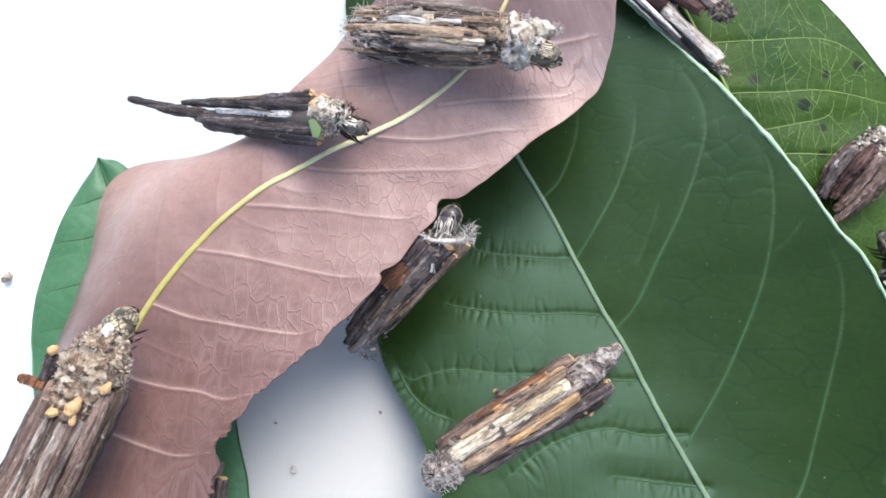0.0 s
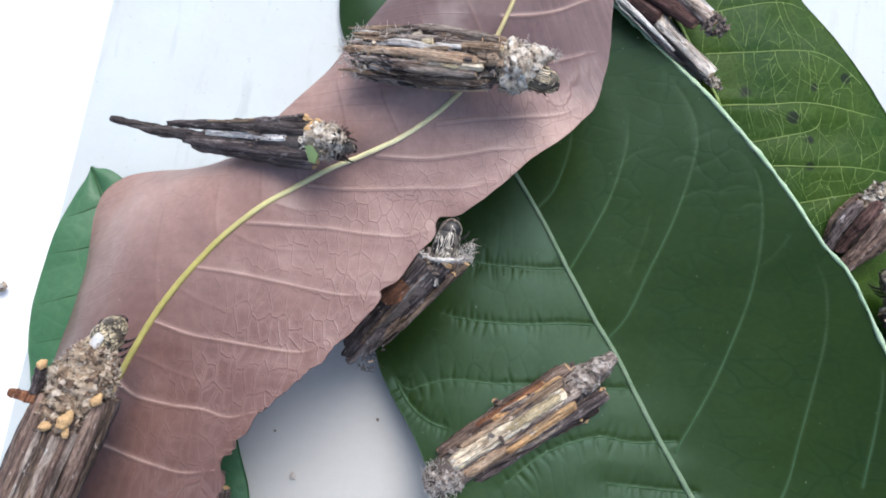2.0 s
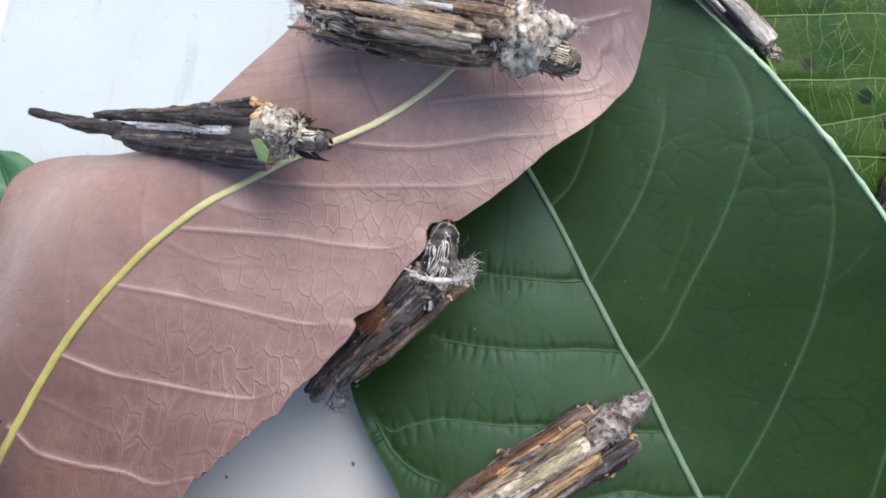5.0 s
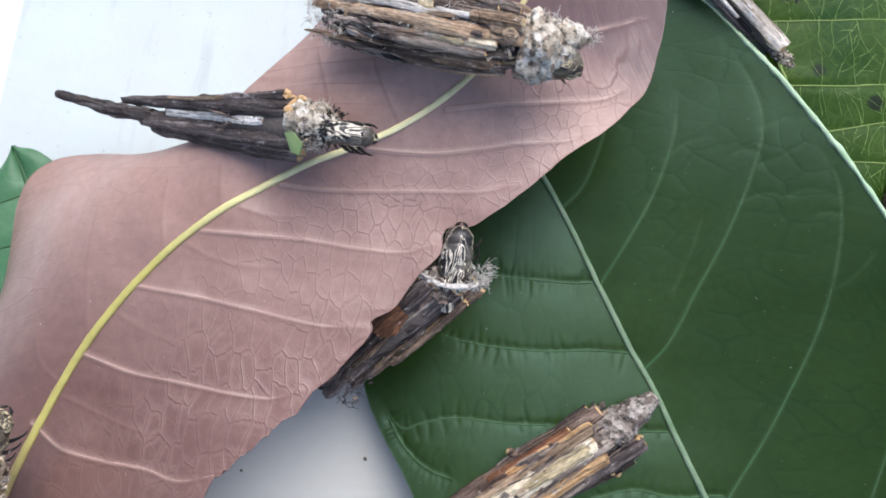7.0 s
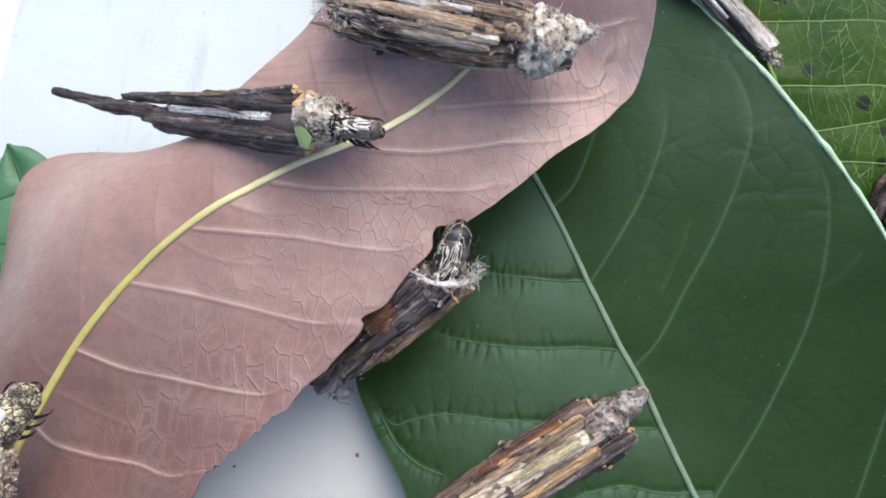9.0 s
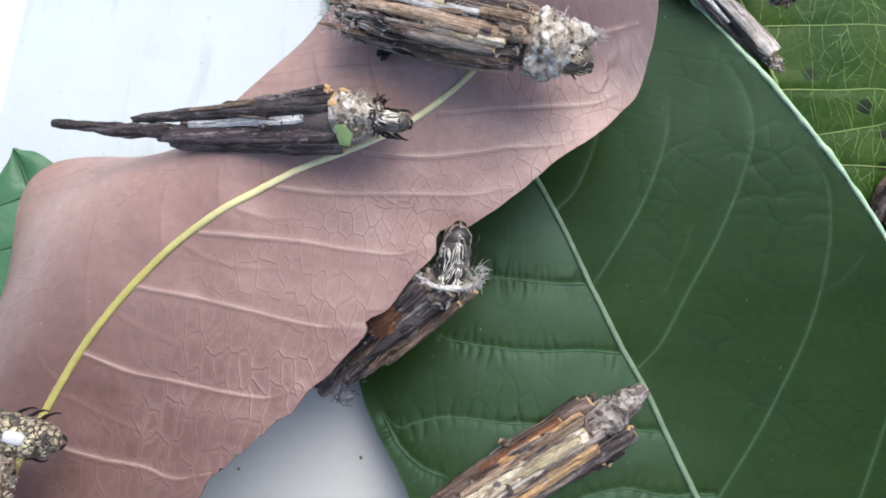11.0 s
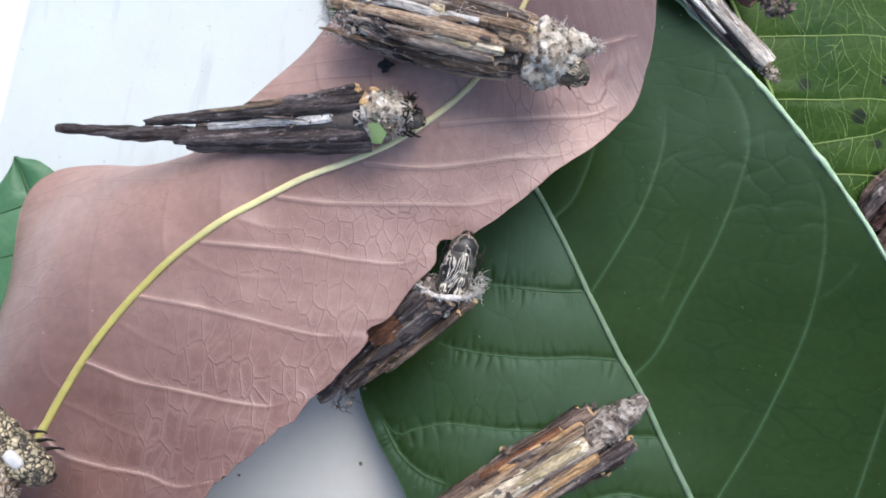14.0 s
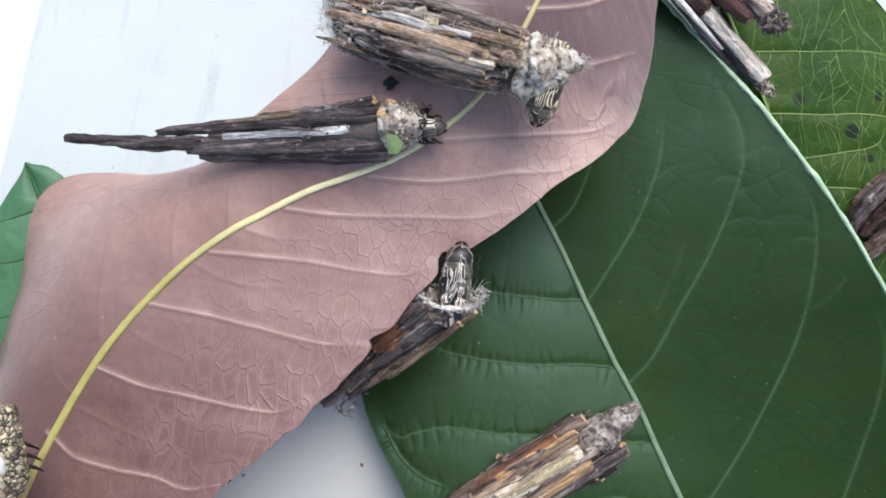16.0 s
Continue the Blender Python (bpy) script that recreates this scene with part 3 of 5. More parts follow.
    if cross:                                   # cross veins wander from each side vein to the next, some fork
        mat, rad, gap, reach, first, last, sway = cross
        every = np.vstack([c[:, :2] for c in paths] + [grid[:, nv // 2, :2]])
        owner = np.repeat(np.arange(len(paths) + 1), [len(q) for q in paths] + [nu])
        tubes = []
        for k in range(first, min(last, len(paths))):
            c = paths[k][:, :2]
            t = np.gradient(c, axis=0)
            length = np.linalg.norm(t, axis=1).sum()
            for pos in np.arange(1.5, length - 1, gap):
                for s in (-1, 1):
                    i = int(np.clip((pos + rng.uniform(-0.3, 0.3) * gap) / length * (len(c) - 1), 0, len(c) - 1))
                    d = np.array([-t[i, 1], t[i, 0]]) / np.linalg.norm(t[i]) * s
                    starts = [(c[i].copy(), d, rng.uniform(0.45, 1.0) * reach)]
                    while starts:
                        p, d, left = starts.pop()
                        way = [p]
                        while left > 0:
                            d = d + rng.normal(0, sway, 2)
                            d /= np.linalg.norm(d)
                            p = p + d * 0.7
                            left -= 0.7
                            way.append(p)
                            far = ((every - p) ** 2).sum(1)
                            if len(way) > 3 and far[owner != k].min() < 0.25:
                                break
                            if rng.uniform() < 0.12 and left > 1.5:
                                turn = rng.choice((-1, 1)) * 0.9
                                starts.append((p, np.array([d[0] * math.cos(turn) - d[1] * math.sin(turn), d[0] * math.sin(turn) + d[1] * math.cos(turn)]), left * 0.6))
                        if len(way) < 3:
                            continue
                        near = [np.argmin(((flat[:, :2] - q) ** 2).sum(1)) for q in way]
                        if ((flat[near[-1], :2] - way[-1]) ** 2).sum() > 1.0:
                            continue
                        z = flat[near, 2]
                        way3 = [(q[0], q[1], h + 0.0) for q, h in zip(way, z)]
                        v, f, _c = tube(way3, rad * np.linspace(1, 0.45, len(way3)), 4, 0.2, k, 0.7)
                        tubes.append((v, f))
        v, f = joined(tubes)
        tagged(part("cross_vein_net", mesh_of("cross_vein_net", v, f, [mat]), root, "fine net of cross veins"), kind="stuff")
    if rim:
        e = grid[:, nv - 1]
        part("margin", tube_mesh("margin", e[::every_nth] - (0, 0, 0.1), np.linspace(rim * 0.8, rim * 1.6, len(e[::every_nth])) * (1 + np.convolve(rng.normal(0, 0.3, len(e[::every_nth]) + 2), np.ones(3) / 3, "valid")), "margin", sides=7, wobble=0.42, seed=3), root, "pale green leaf margin")
    return root


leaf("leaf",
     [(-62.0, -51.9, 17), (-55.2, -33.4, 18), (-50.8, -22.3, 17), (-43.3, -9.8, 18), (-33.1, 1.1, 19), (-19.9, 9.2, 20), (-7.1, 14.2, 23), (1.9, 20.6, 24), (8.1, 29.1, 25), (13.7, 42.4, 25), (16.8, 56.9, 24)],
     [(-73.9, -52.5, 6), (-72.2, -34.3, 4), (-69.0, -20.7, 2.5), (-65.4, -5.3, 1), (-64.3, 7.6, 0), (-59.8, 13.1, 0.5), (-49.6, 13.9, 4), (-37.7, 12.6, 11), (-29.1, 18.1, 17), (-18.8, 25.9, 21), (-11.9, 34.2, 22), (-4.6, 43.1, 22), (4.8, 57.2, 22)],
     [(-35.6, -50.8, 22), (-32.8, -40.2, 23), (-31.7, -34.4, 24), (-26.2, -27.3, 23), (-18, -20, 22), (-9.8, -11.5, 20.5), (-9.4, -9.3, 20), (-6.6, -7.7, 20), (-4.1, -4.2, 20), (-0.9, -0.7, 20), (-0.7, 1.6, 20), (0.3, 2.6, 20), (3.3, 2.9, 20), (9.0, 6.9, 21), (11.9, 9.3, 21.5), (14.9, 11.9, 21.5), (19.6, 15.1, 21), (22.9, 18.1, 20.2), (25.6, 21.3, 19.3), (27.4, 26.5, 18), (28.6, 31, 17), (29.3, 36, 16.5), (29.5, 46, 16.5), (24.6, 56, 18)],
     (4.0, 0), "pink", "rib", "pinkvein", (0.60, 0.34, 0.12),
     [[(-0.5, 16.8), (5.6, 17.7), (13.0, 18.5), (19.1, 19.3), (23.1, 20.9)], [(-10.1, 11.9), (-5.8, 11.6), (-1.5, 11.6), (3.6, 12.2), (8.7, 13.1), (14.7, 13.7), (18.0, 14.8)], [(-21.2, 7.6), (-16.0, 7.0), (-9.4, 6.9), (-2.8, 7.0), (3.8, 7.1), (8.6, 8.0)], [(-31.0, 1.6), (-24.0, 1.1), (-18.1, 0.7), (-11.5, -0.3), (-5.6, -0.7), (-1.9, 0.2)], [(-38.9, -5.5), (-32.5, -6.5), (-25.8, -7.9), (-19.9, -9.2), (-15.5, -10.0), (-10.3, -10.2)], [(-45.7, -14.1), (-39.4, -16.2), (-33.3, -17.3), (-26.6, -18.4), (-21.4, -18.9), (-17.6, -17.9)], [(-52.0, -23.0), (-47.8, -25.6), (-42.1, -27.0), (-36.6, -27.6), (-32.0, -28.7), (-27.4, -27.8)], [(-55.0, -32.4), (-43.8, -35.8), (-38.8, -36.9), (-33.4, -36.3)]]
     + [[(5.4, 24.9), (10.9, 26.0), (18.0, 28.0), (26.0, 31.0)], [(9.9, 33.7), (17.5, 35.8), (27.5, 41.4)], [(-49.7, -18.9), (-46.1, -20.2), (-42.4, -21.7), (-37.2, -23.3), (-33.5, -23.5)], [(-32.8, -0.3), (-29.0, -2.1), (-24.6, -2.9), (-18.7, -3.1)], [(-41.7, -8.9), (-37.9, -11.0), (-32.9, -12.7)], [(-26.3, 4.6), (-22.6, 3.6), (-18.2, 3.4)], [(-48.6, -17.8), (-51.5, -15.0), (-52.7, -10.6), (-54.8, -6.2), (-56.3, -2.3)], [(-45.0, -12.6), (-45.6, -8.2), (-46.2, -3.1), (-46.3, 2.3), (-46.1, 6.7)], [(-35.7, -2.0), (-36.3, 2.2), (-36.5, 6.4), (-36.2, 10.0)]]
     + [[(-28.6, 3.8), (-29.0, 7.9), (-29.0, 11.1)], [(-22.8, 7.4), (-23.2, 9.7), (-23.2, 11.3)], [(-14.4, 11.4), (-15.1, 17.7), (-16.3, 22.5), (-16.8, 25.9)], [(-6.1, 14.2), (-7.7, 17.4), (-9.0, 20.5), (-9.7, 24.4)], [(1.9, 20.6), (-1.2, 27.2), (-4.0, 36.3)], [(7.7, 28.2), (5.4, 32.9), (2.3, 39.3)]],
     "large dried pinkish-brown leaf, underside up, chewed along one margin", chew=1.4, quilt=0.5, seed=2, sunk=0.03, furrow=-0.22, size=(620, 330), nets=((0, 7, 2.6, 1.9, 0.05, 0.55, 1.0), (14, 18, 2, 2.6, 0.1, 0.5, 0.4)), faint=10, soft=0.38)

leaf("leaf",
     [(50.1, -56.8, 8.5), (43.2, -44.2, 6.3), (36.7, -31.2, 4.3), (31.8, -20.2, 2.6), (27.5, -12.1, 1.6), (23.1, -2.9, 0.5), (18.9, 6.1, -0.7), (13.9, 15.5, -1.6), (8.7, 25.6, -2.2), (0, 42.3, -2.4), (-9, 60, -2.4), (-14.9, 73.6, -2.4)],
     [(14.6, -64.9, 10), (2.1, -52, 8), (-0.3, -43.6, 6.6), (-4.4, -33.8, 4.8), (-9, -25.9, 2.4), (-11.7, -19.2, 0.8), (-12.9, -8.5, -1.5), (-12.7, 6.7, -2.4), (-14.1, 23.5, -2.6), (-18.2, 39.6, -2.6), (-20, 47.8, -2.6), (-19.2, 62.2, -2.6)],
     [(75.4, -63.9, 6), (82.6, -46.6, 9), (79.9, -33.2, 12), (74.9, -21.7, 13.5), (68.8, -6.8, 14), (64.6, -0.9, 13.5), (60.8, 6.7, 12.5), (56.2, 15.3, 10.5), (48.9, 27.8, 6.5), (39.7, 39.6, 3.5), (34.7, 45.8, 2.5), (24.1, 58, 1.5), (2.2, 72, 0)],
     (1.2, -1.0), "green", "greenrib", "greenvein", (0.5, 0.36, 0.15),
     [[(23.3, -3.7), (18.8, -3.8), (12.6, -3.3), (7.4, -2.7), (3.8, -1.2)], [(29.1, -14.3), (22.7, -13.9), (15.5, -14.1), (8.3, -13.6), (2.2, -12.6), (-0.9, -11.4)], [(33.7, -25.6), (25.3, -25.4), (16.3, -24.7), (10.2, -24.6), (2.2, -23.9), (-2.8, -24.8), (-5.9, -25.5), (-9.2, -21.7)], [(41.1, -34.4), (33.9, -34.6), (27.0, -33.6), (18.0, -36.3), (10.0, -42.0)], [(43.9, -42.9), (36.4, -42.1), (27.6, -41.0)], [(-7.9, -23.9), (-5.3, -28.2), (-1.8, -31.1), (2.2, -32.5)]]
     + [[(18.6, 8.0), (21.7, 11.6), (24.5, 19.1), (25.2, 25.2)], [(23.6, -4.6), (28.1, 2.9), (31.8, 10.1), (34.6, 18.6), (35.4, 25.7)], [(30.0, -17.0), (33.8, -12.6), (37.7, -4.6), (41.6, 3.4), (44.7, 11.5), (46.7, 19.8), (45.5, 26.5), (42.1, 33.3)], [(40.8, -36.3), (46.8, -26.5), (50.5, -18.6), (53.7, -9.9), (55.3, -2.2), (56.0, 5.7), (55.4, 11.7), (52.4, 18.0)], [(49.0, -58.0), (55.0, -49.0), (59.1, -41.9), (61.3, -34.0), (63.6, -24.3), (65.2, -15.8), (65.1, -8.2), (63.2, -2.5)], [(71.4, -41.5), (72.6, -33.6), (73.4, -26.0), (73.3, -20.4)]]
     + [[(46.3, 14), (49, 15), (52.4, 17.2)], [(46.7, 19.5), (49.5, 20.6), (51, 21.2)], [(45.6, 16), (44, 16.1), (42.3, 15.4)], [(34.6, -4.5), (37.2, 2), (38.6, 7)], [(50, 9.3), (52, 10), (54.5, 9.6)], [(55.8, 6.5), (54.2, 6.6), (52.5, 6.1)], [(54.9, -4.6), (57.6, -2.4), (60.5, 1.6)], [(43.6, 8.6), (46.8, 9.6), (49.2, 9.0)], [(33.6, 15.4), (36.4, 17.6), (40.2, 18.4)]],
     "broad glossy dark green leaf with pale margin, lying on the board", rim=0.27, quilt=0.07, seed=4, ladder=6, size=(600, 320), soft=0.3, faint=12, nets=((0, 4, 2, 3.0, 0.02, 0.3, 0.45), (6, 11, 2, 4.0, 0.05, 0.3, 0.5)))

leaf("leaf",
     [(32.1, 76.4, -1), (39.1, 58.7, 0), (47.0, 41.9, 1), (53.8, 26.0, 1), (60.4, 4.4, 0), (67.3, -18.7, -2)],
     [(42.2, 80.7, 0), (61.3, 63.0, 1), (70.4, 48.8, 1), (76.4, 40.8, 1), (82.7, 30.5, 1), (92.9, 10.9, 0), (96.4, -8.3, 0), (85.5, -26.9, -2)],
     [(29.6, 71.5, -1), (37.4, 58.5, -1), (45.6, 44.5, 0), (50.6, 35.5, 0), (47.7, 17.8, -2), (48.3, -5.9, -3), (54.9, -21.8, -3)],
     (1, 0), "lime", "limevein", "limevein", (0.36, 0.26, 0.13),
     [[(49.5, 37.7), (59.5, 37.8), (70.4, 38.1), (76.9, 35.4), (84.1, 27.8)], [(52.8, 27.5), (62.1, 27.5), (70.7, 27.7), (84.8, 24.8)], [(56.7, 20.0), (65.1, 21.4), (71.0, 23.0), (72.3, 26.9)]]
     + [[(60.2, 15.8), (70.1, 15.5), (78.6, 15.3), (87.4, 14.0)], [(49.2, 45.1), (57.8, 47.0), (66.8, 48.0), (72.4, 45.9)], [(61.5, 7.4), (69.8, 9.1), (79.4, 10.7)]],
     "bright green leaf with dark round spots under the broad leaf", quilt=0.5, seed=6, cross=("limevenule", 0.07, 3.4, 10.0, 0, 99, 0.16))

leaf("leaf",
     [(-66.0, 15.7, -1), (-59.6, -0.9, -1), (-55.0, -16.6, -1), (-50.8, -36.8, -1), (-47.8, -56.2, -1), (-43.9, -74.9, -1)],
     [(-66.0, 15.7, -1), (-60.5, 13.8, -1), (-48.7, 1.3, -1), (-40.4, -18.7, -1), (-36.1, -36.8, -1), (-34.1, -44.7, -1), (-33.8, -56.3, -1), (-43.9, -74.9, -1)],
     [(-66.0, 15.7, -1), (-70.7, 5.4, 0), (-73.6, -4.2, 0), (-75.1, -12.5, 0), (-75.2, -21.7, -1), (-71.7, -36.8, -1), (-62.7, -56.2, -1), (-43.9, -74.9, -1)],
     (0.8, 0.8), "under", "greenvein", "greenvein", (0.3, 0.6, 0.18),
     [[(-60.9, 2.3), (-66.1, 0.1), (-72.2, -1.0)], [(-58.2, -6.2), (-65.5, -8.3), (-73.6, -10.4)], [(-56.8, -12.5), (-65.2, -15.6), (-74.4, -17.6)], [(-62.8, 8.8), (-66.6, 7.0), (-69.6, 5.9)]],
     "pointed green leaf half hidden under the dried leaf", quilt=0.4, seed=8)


# ---- bagworm cases ----
# A case's own space: x towards its mouth at 0, the tail at negative x, z up.
def bent(a, b, bend, rng, n=9):
    a, b = np.array(a, float), np.array(b, float)
    s = np.linspace(0, 1, n)[:, None]
    off = np.array([0, rng.uniform(-1, 1), rng.uniform(-1, 1)]) * bend
    wig = np.cumsum(rng.normal(0, bend * 0.12, (n, 3)), axis=0)
    wig[:, 0] = 0
    return a + (b - a) * s + off * 4 * s * (1 - s) + wig * s * (1 - s) * 3


def twig(root, a, b, r0, r1, mat, rng, bend=0.4, cap="cut", knots=2, via=None):
    """A weathered twig: uneven girth, ridges along the grain, knots, broken ends."""
    n, sides = 20, 9 if max(r0, r1) < 1.4 else 15
    p = bent(a, b, bend, rng, n)
    if via is not None:
        q = spline([a, via, b], n)
        p = q + (p - bent(a, b, 0, rng, n))
    rad = np.linspace(r0, r1, n) * (1 + np.convolve(rng.normal(0, 0.11, n + 4), np.ones(5) / 5, "valid"))
    for _ in range(knots):
        k = rng.randint(1, n - 1)
        rad[k] *= rng.uniform(1.05, 1.22)
    rad[0] *= 0.8
    rad[-1] *= 0.85
    v, f, caps = tube(p, rad, sides, 0.09, rng.randint(9999), rng.uniform(0.75, 1.0))
    v = np.array(v)
    for k in range(sides):                      # broken, slanting ends
        v[k, 0] += rng.uniform(-0.3, 0.3) * min(r0, 0.9)
        v[(n - 1) * sides + k, 0] += rng.uniform(-0.3, 0.3) * min(r1, 0.9)
    for k in range(len(v)):
        d = noise.noise((v[k, 0] * 0.35, v[k, 1] * 2.2, v[k, 2] * 2.2)) * 0.13 * r1
        v[k, 1:] += d
    slots = np.zeros(len(f), int)
    if cap:
        slots[caps] = 1
    return part("twig", mesh_of("twig", v, f, [mat] + ([cap] if cap else []), slots.tolist(), smooth=max(r0, r1) >= 1.4), root)


def litter_on(root, x0, x1, R, count, mat, rng, chip=0.45, mid=(0, 0), name="crumb_layer"):
    """Crumbs and frayed bark caught between the twigs, all round the case."""
    out = []
    for _ in range(count):
        a, x = rng.uniform(0, 2 * math.pi), rng.uniform(x0, x1)
        c = (x, mid[0] + R * rng.uniform(0.8, 1.05) * math.sin(a), mid[1] + R * rng.uniform(0.8, 1.05) * math.cos(a))
        out.append(chips(1, c, (0.01, 0.01, 0.01), chip * rng.uniform(0.5, 1.5), rng, 0.4))
    v, f = joined(out)
    tagged(part(name, mesh_of(name, v, f, [mat], smooth=False), root), kind="stuff")


def splinters(root, x0, x1, R, count, mats, rng, mid=(0, 0), squash=1.0):
    """Loose strips of bark and straw laid along the case, one joined layer a tone."""
    for mat in mats:
        out = []
        for _ in range(count):
            a, L = rng.uniform(-1.9, 1.9), rng.uniform(0.1, 0.4) * (x1 - x0)
            x = rng.uniform(x0, x1 - L)
            g = lambda q: R * (0.72 + 0.34 * math.sin(math.pi * np.clip((q - x0) / (x1 - x0), 0.08, 0.92)))
            da = rng.uniform(-0.12, 0.12)
            p = [(q, mid[0] + g(q) * math.sin(a + da * k), mid[1] + squash * g(q) * math.cos(a + da * k)) for k, q in enumerate(np.linspace(x, x + L, 5))]
            w = rng.uniform(0.14, 0.34)
            v, f, _c = tube(p, [w * 0.6, w, w * 1.1, w, w * 0.5], 5, 0.25, rng.randint(9999), 0.6)
            out.append((v, f))
        v, f = joined(out)
        tagged(part("bark_strip_layer", mesh_of("bark_strip_layer", v, f, [mat], smooth=False), root, "loose strips of bark laid along the case"), kind="stuff")


def chips(count, centre, size, chip, rng, flat=0.5):
    """Crumbs scattered over an ellipsoid shell: little bent flakes and grains."""
    out = []
    for _ in range(count):
        u = rng.normal(0, 1, 3)
        u /= np.linalg.norm(u)
        c = np.array(centre) + u * np.array(size) * rng.uniform(0.82, 1.06)
        s = chip * rng.uniform(0.4, 1.3)
        ax = rng.normal(0, 1, (3, 3))
        q, _r = np.linalg.qr(ax)
        d = np.array([s, s * rng.uniform(0.35, 0.8), s * flat * rng.uniform(0.3, 0.8)])
        v = [c + q @ (np.array(k) * d * rng.uniform(0.25, 1.3, 3)) for k in
             ((-1, -1, -1), (1, -1, -1), (1, 1, -1), (-1, 1, -1), (-1, -1, 1), (1, -1, 1), (1, 1, 1), (-1, 1, 1))]
        out.append((v, [(3, 2, 1, 0), (4, 5, 6, 7), (0, 1, 5, 4), (1, 2, 6, 5), (2, 3, 7, 6), (3, 0, 4, 7)]))
    return joined(out)


def hairs(count, centre, size, length, rng, thick=0.03, dirs=None):
    """Fine curling threads."""
    out = []
    for _ in range(count):
        u = rng.normal(0, 1, 3)
        u /= np.linalg.norm(u)
        p = [np.array(centre) + u * np.array(size)]
        d = u + rng.normal(0, 0.7, 3) + (np.array(dirs) if dirs is not None else 0)
        step = length * rng.uniform(0.25, 0.8) / 6
        for _k in range(6):
            d = d / (np.linalg.norm(d) + 1e-9) + rng.normal(0, 0.45, 3)
            p.append(p[-1] + d / np.linalg.norm(d) * step)
        v, f, _c = tube(p, [thick, thick, thick, thick, thick * 0.9, thick * 0.8, thick * 0.5], 3)
        out.append((v, f))
    return joined(out)


def lump(name, path, radii, mat, seed, wobble=0.12, sides=14):
    return tube_mesh(name, spline(path, 14), spline([(i, 0, r) for i, r in enumerate(radii)], 14)[:, 2], mat, None, sides, wobble, seed)


def larva(root, width, length, skin, rng, white=False, head="larvahead", splay=1.0):
    """A larva's fore part as one keyed part: ringed segments, with its head, back plates and six legs under it."""
    n, sides = 36, 18
    x = np.linspace(-4, length, n)
    seg = np.abs(np.sin((x + 4) / (length + 4) * math.pi * 4))
    rad = width / 2 * (0.87 + 0.13 * seg**0.5) * np.clip((length + 5.5 - x) / (length * 1.1 + 1.5), 0.74, 1)
    v, f, _c = tube(np.stack([x, x * 0, x * 0], 1), rad, sides, 0.03, rng.randint(999), 0.88)
    body = part("thorax", mesh_of("thorax", v, f, [skin]), root, "ringed larva body with cream and black marks")
    hp = np.linspace(-1, 1, 14)
    hr = width * 0.41 * np.sqrt(np.clip(1.015 - hp**2, 0.015, 1))
    hv, hf, _c = tube(np.stack([length + hp * width * 0.42, hp * 0, -0.25 * (hp + 1)], 1), hr, sides, 0.04, 5, 0.9)
    part("head", mesh_of("head", hv, hf, [head]), body, "glossy dark larva head with pale streaks")
    for s in (-1, 1):
        jaw = [(length + width * 0.3, s * width * 0.15, -0.9), (length + width * 0.42, s * width * 0.12, -1.1), (length + width * 0.48, s * 0.1, -1.3)]
        part("jaw", tube_mesh("jaw", jaw, [0.3, 0.24, 0.08], "claw", None, 6), body)
        for k in range(3):
            x0 = length * (0.15 + 0.3 * k)
            leg = [(x0, s * width * 0.36 * splay, -0.7), (x0 + 0.6, s * width * 0.52 * splay, -1.1), (x0 + 1.3, s * width * 0.6 * splay, -1.8), (x0 + 1.7, s * width * 0.56 * splay, -2.5)]
            part("leg", tube_mesh("leg", spline(leg, 8), np.linspace(0.34, 0.07, 8), "claw", None, 6, 0.1, k), body)
    for k in range(3):                          # paired back plates
        x0 = -1.2 + length * 0.36 * k
        step = length * 0.3
        w = width * (0.36 - 0.03 * k)
        top = width * (0.385 - 0.02 * k)
        for s in (-1, 1):
            pl = [(x0, s * w * 0.5, top - 0.12), (x0 + step / 2, s * w * 0.52, top + 0.08), (x0 + step, s * w * 0.48, top - 0.1)]
            part("plate", tube_mesh("plate", spline(pl, 8), [w * k2 for k2 in (0.3, 0.42, 0.47, 0.48, 0.48, 0.46, 0.4, 0.25)], skin, None, 10, 0.06, k, 0.35), body)
    if white:                                   # one smooth white shield behind the head
        pl = [(length * 0.26, 0.25, width * 0.41), (length * 0.48, 0.25, width * 0.43), (length * 0.72, 0.2, width * 0.41)]
        part("shield", tube_mesh("shield", spline(pl, 10), [0.6, 0.7, 0.74, 0.76, 0.78, 0.78, 0.76, 0.74, 0.68, 0.55], "plate", None, 12, 0.03, 1, 0.5), body, "smooth white plate on the back")
    return body


def case(label, m, seed):
    root = thing("bagworm_case", m, label, "insect", "bagworm cases on the leaves")
    return root, np.random.RandomState(seed)


def crumble_lump(name, path, radii, mat, rng, rough=0.3, n=44, sides=40):
    """A lumpy crust with a torn surface, its bumps in three sizes."""
    p = spline(path, n)
    r = spline([(i, 0, q) for i, q in enumerate(radii)], n)[:, 2]
    v, f, _c = tube(p, r, sides)
    v = np.array(v)
    o = rng.uniform(0, 99)
    for i in range(len(v)):
        k = min(i // sides, n - 1)
        d = v[i] - p[k]
        w = Vector(v[i] + o)
        g = noise.noise(w * 0.45) * 0.9 + noise.noise(w * 1.1) * 0.7 + noise.noise(w * 2.6) * 0.55
        v[i] += d * rough * g
    return mesh_of(name, v, f, [mat])


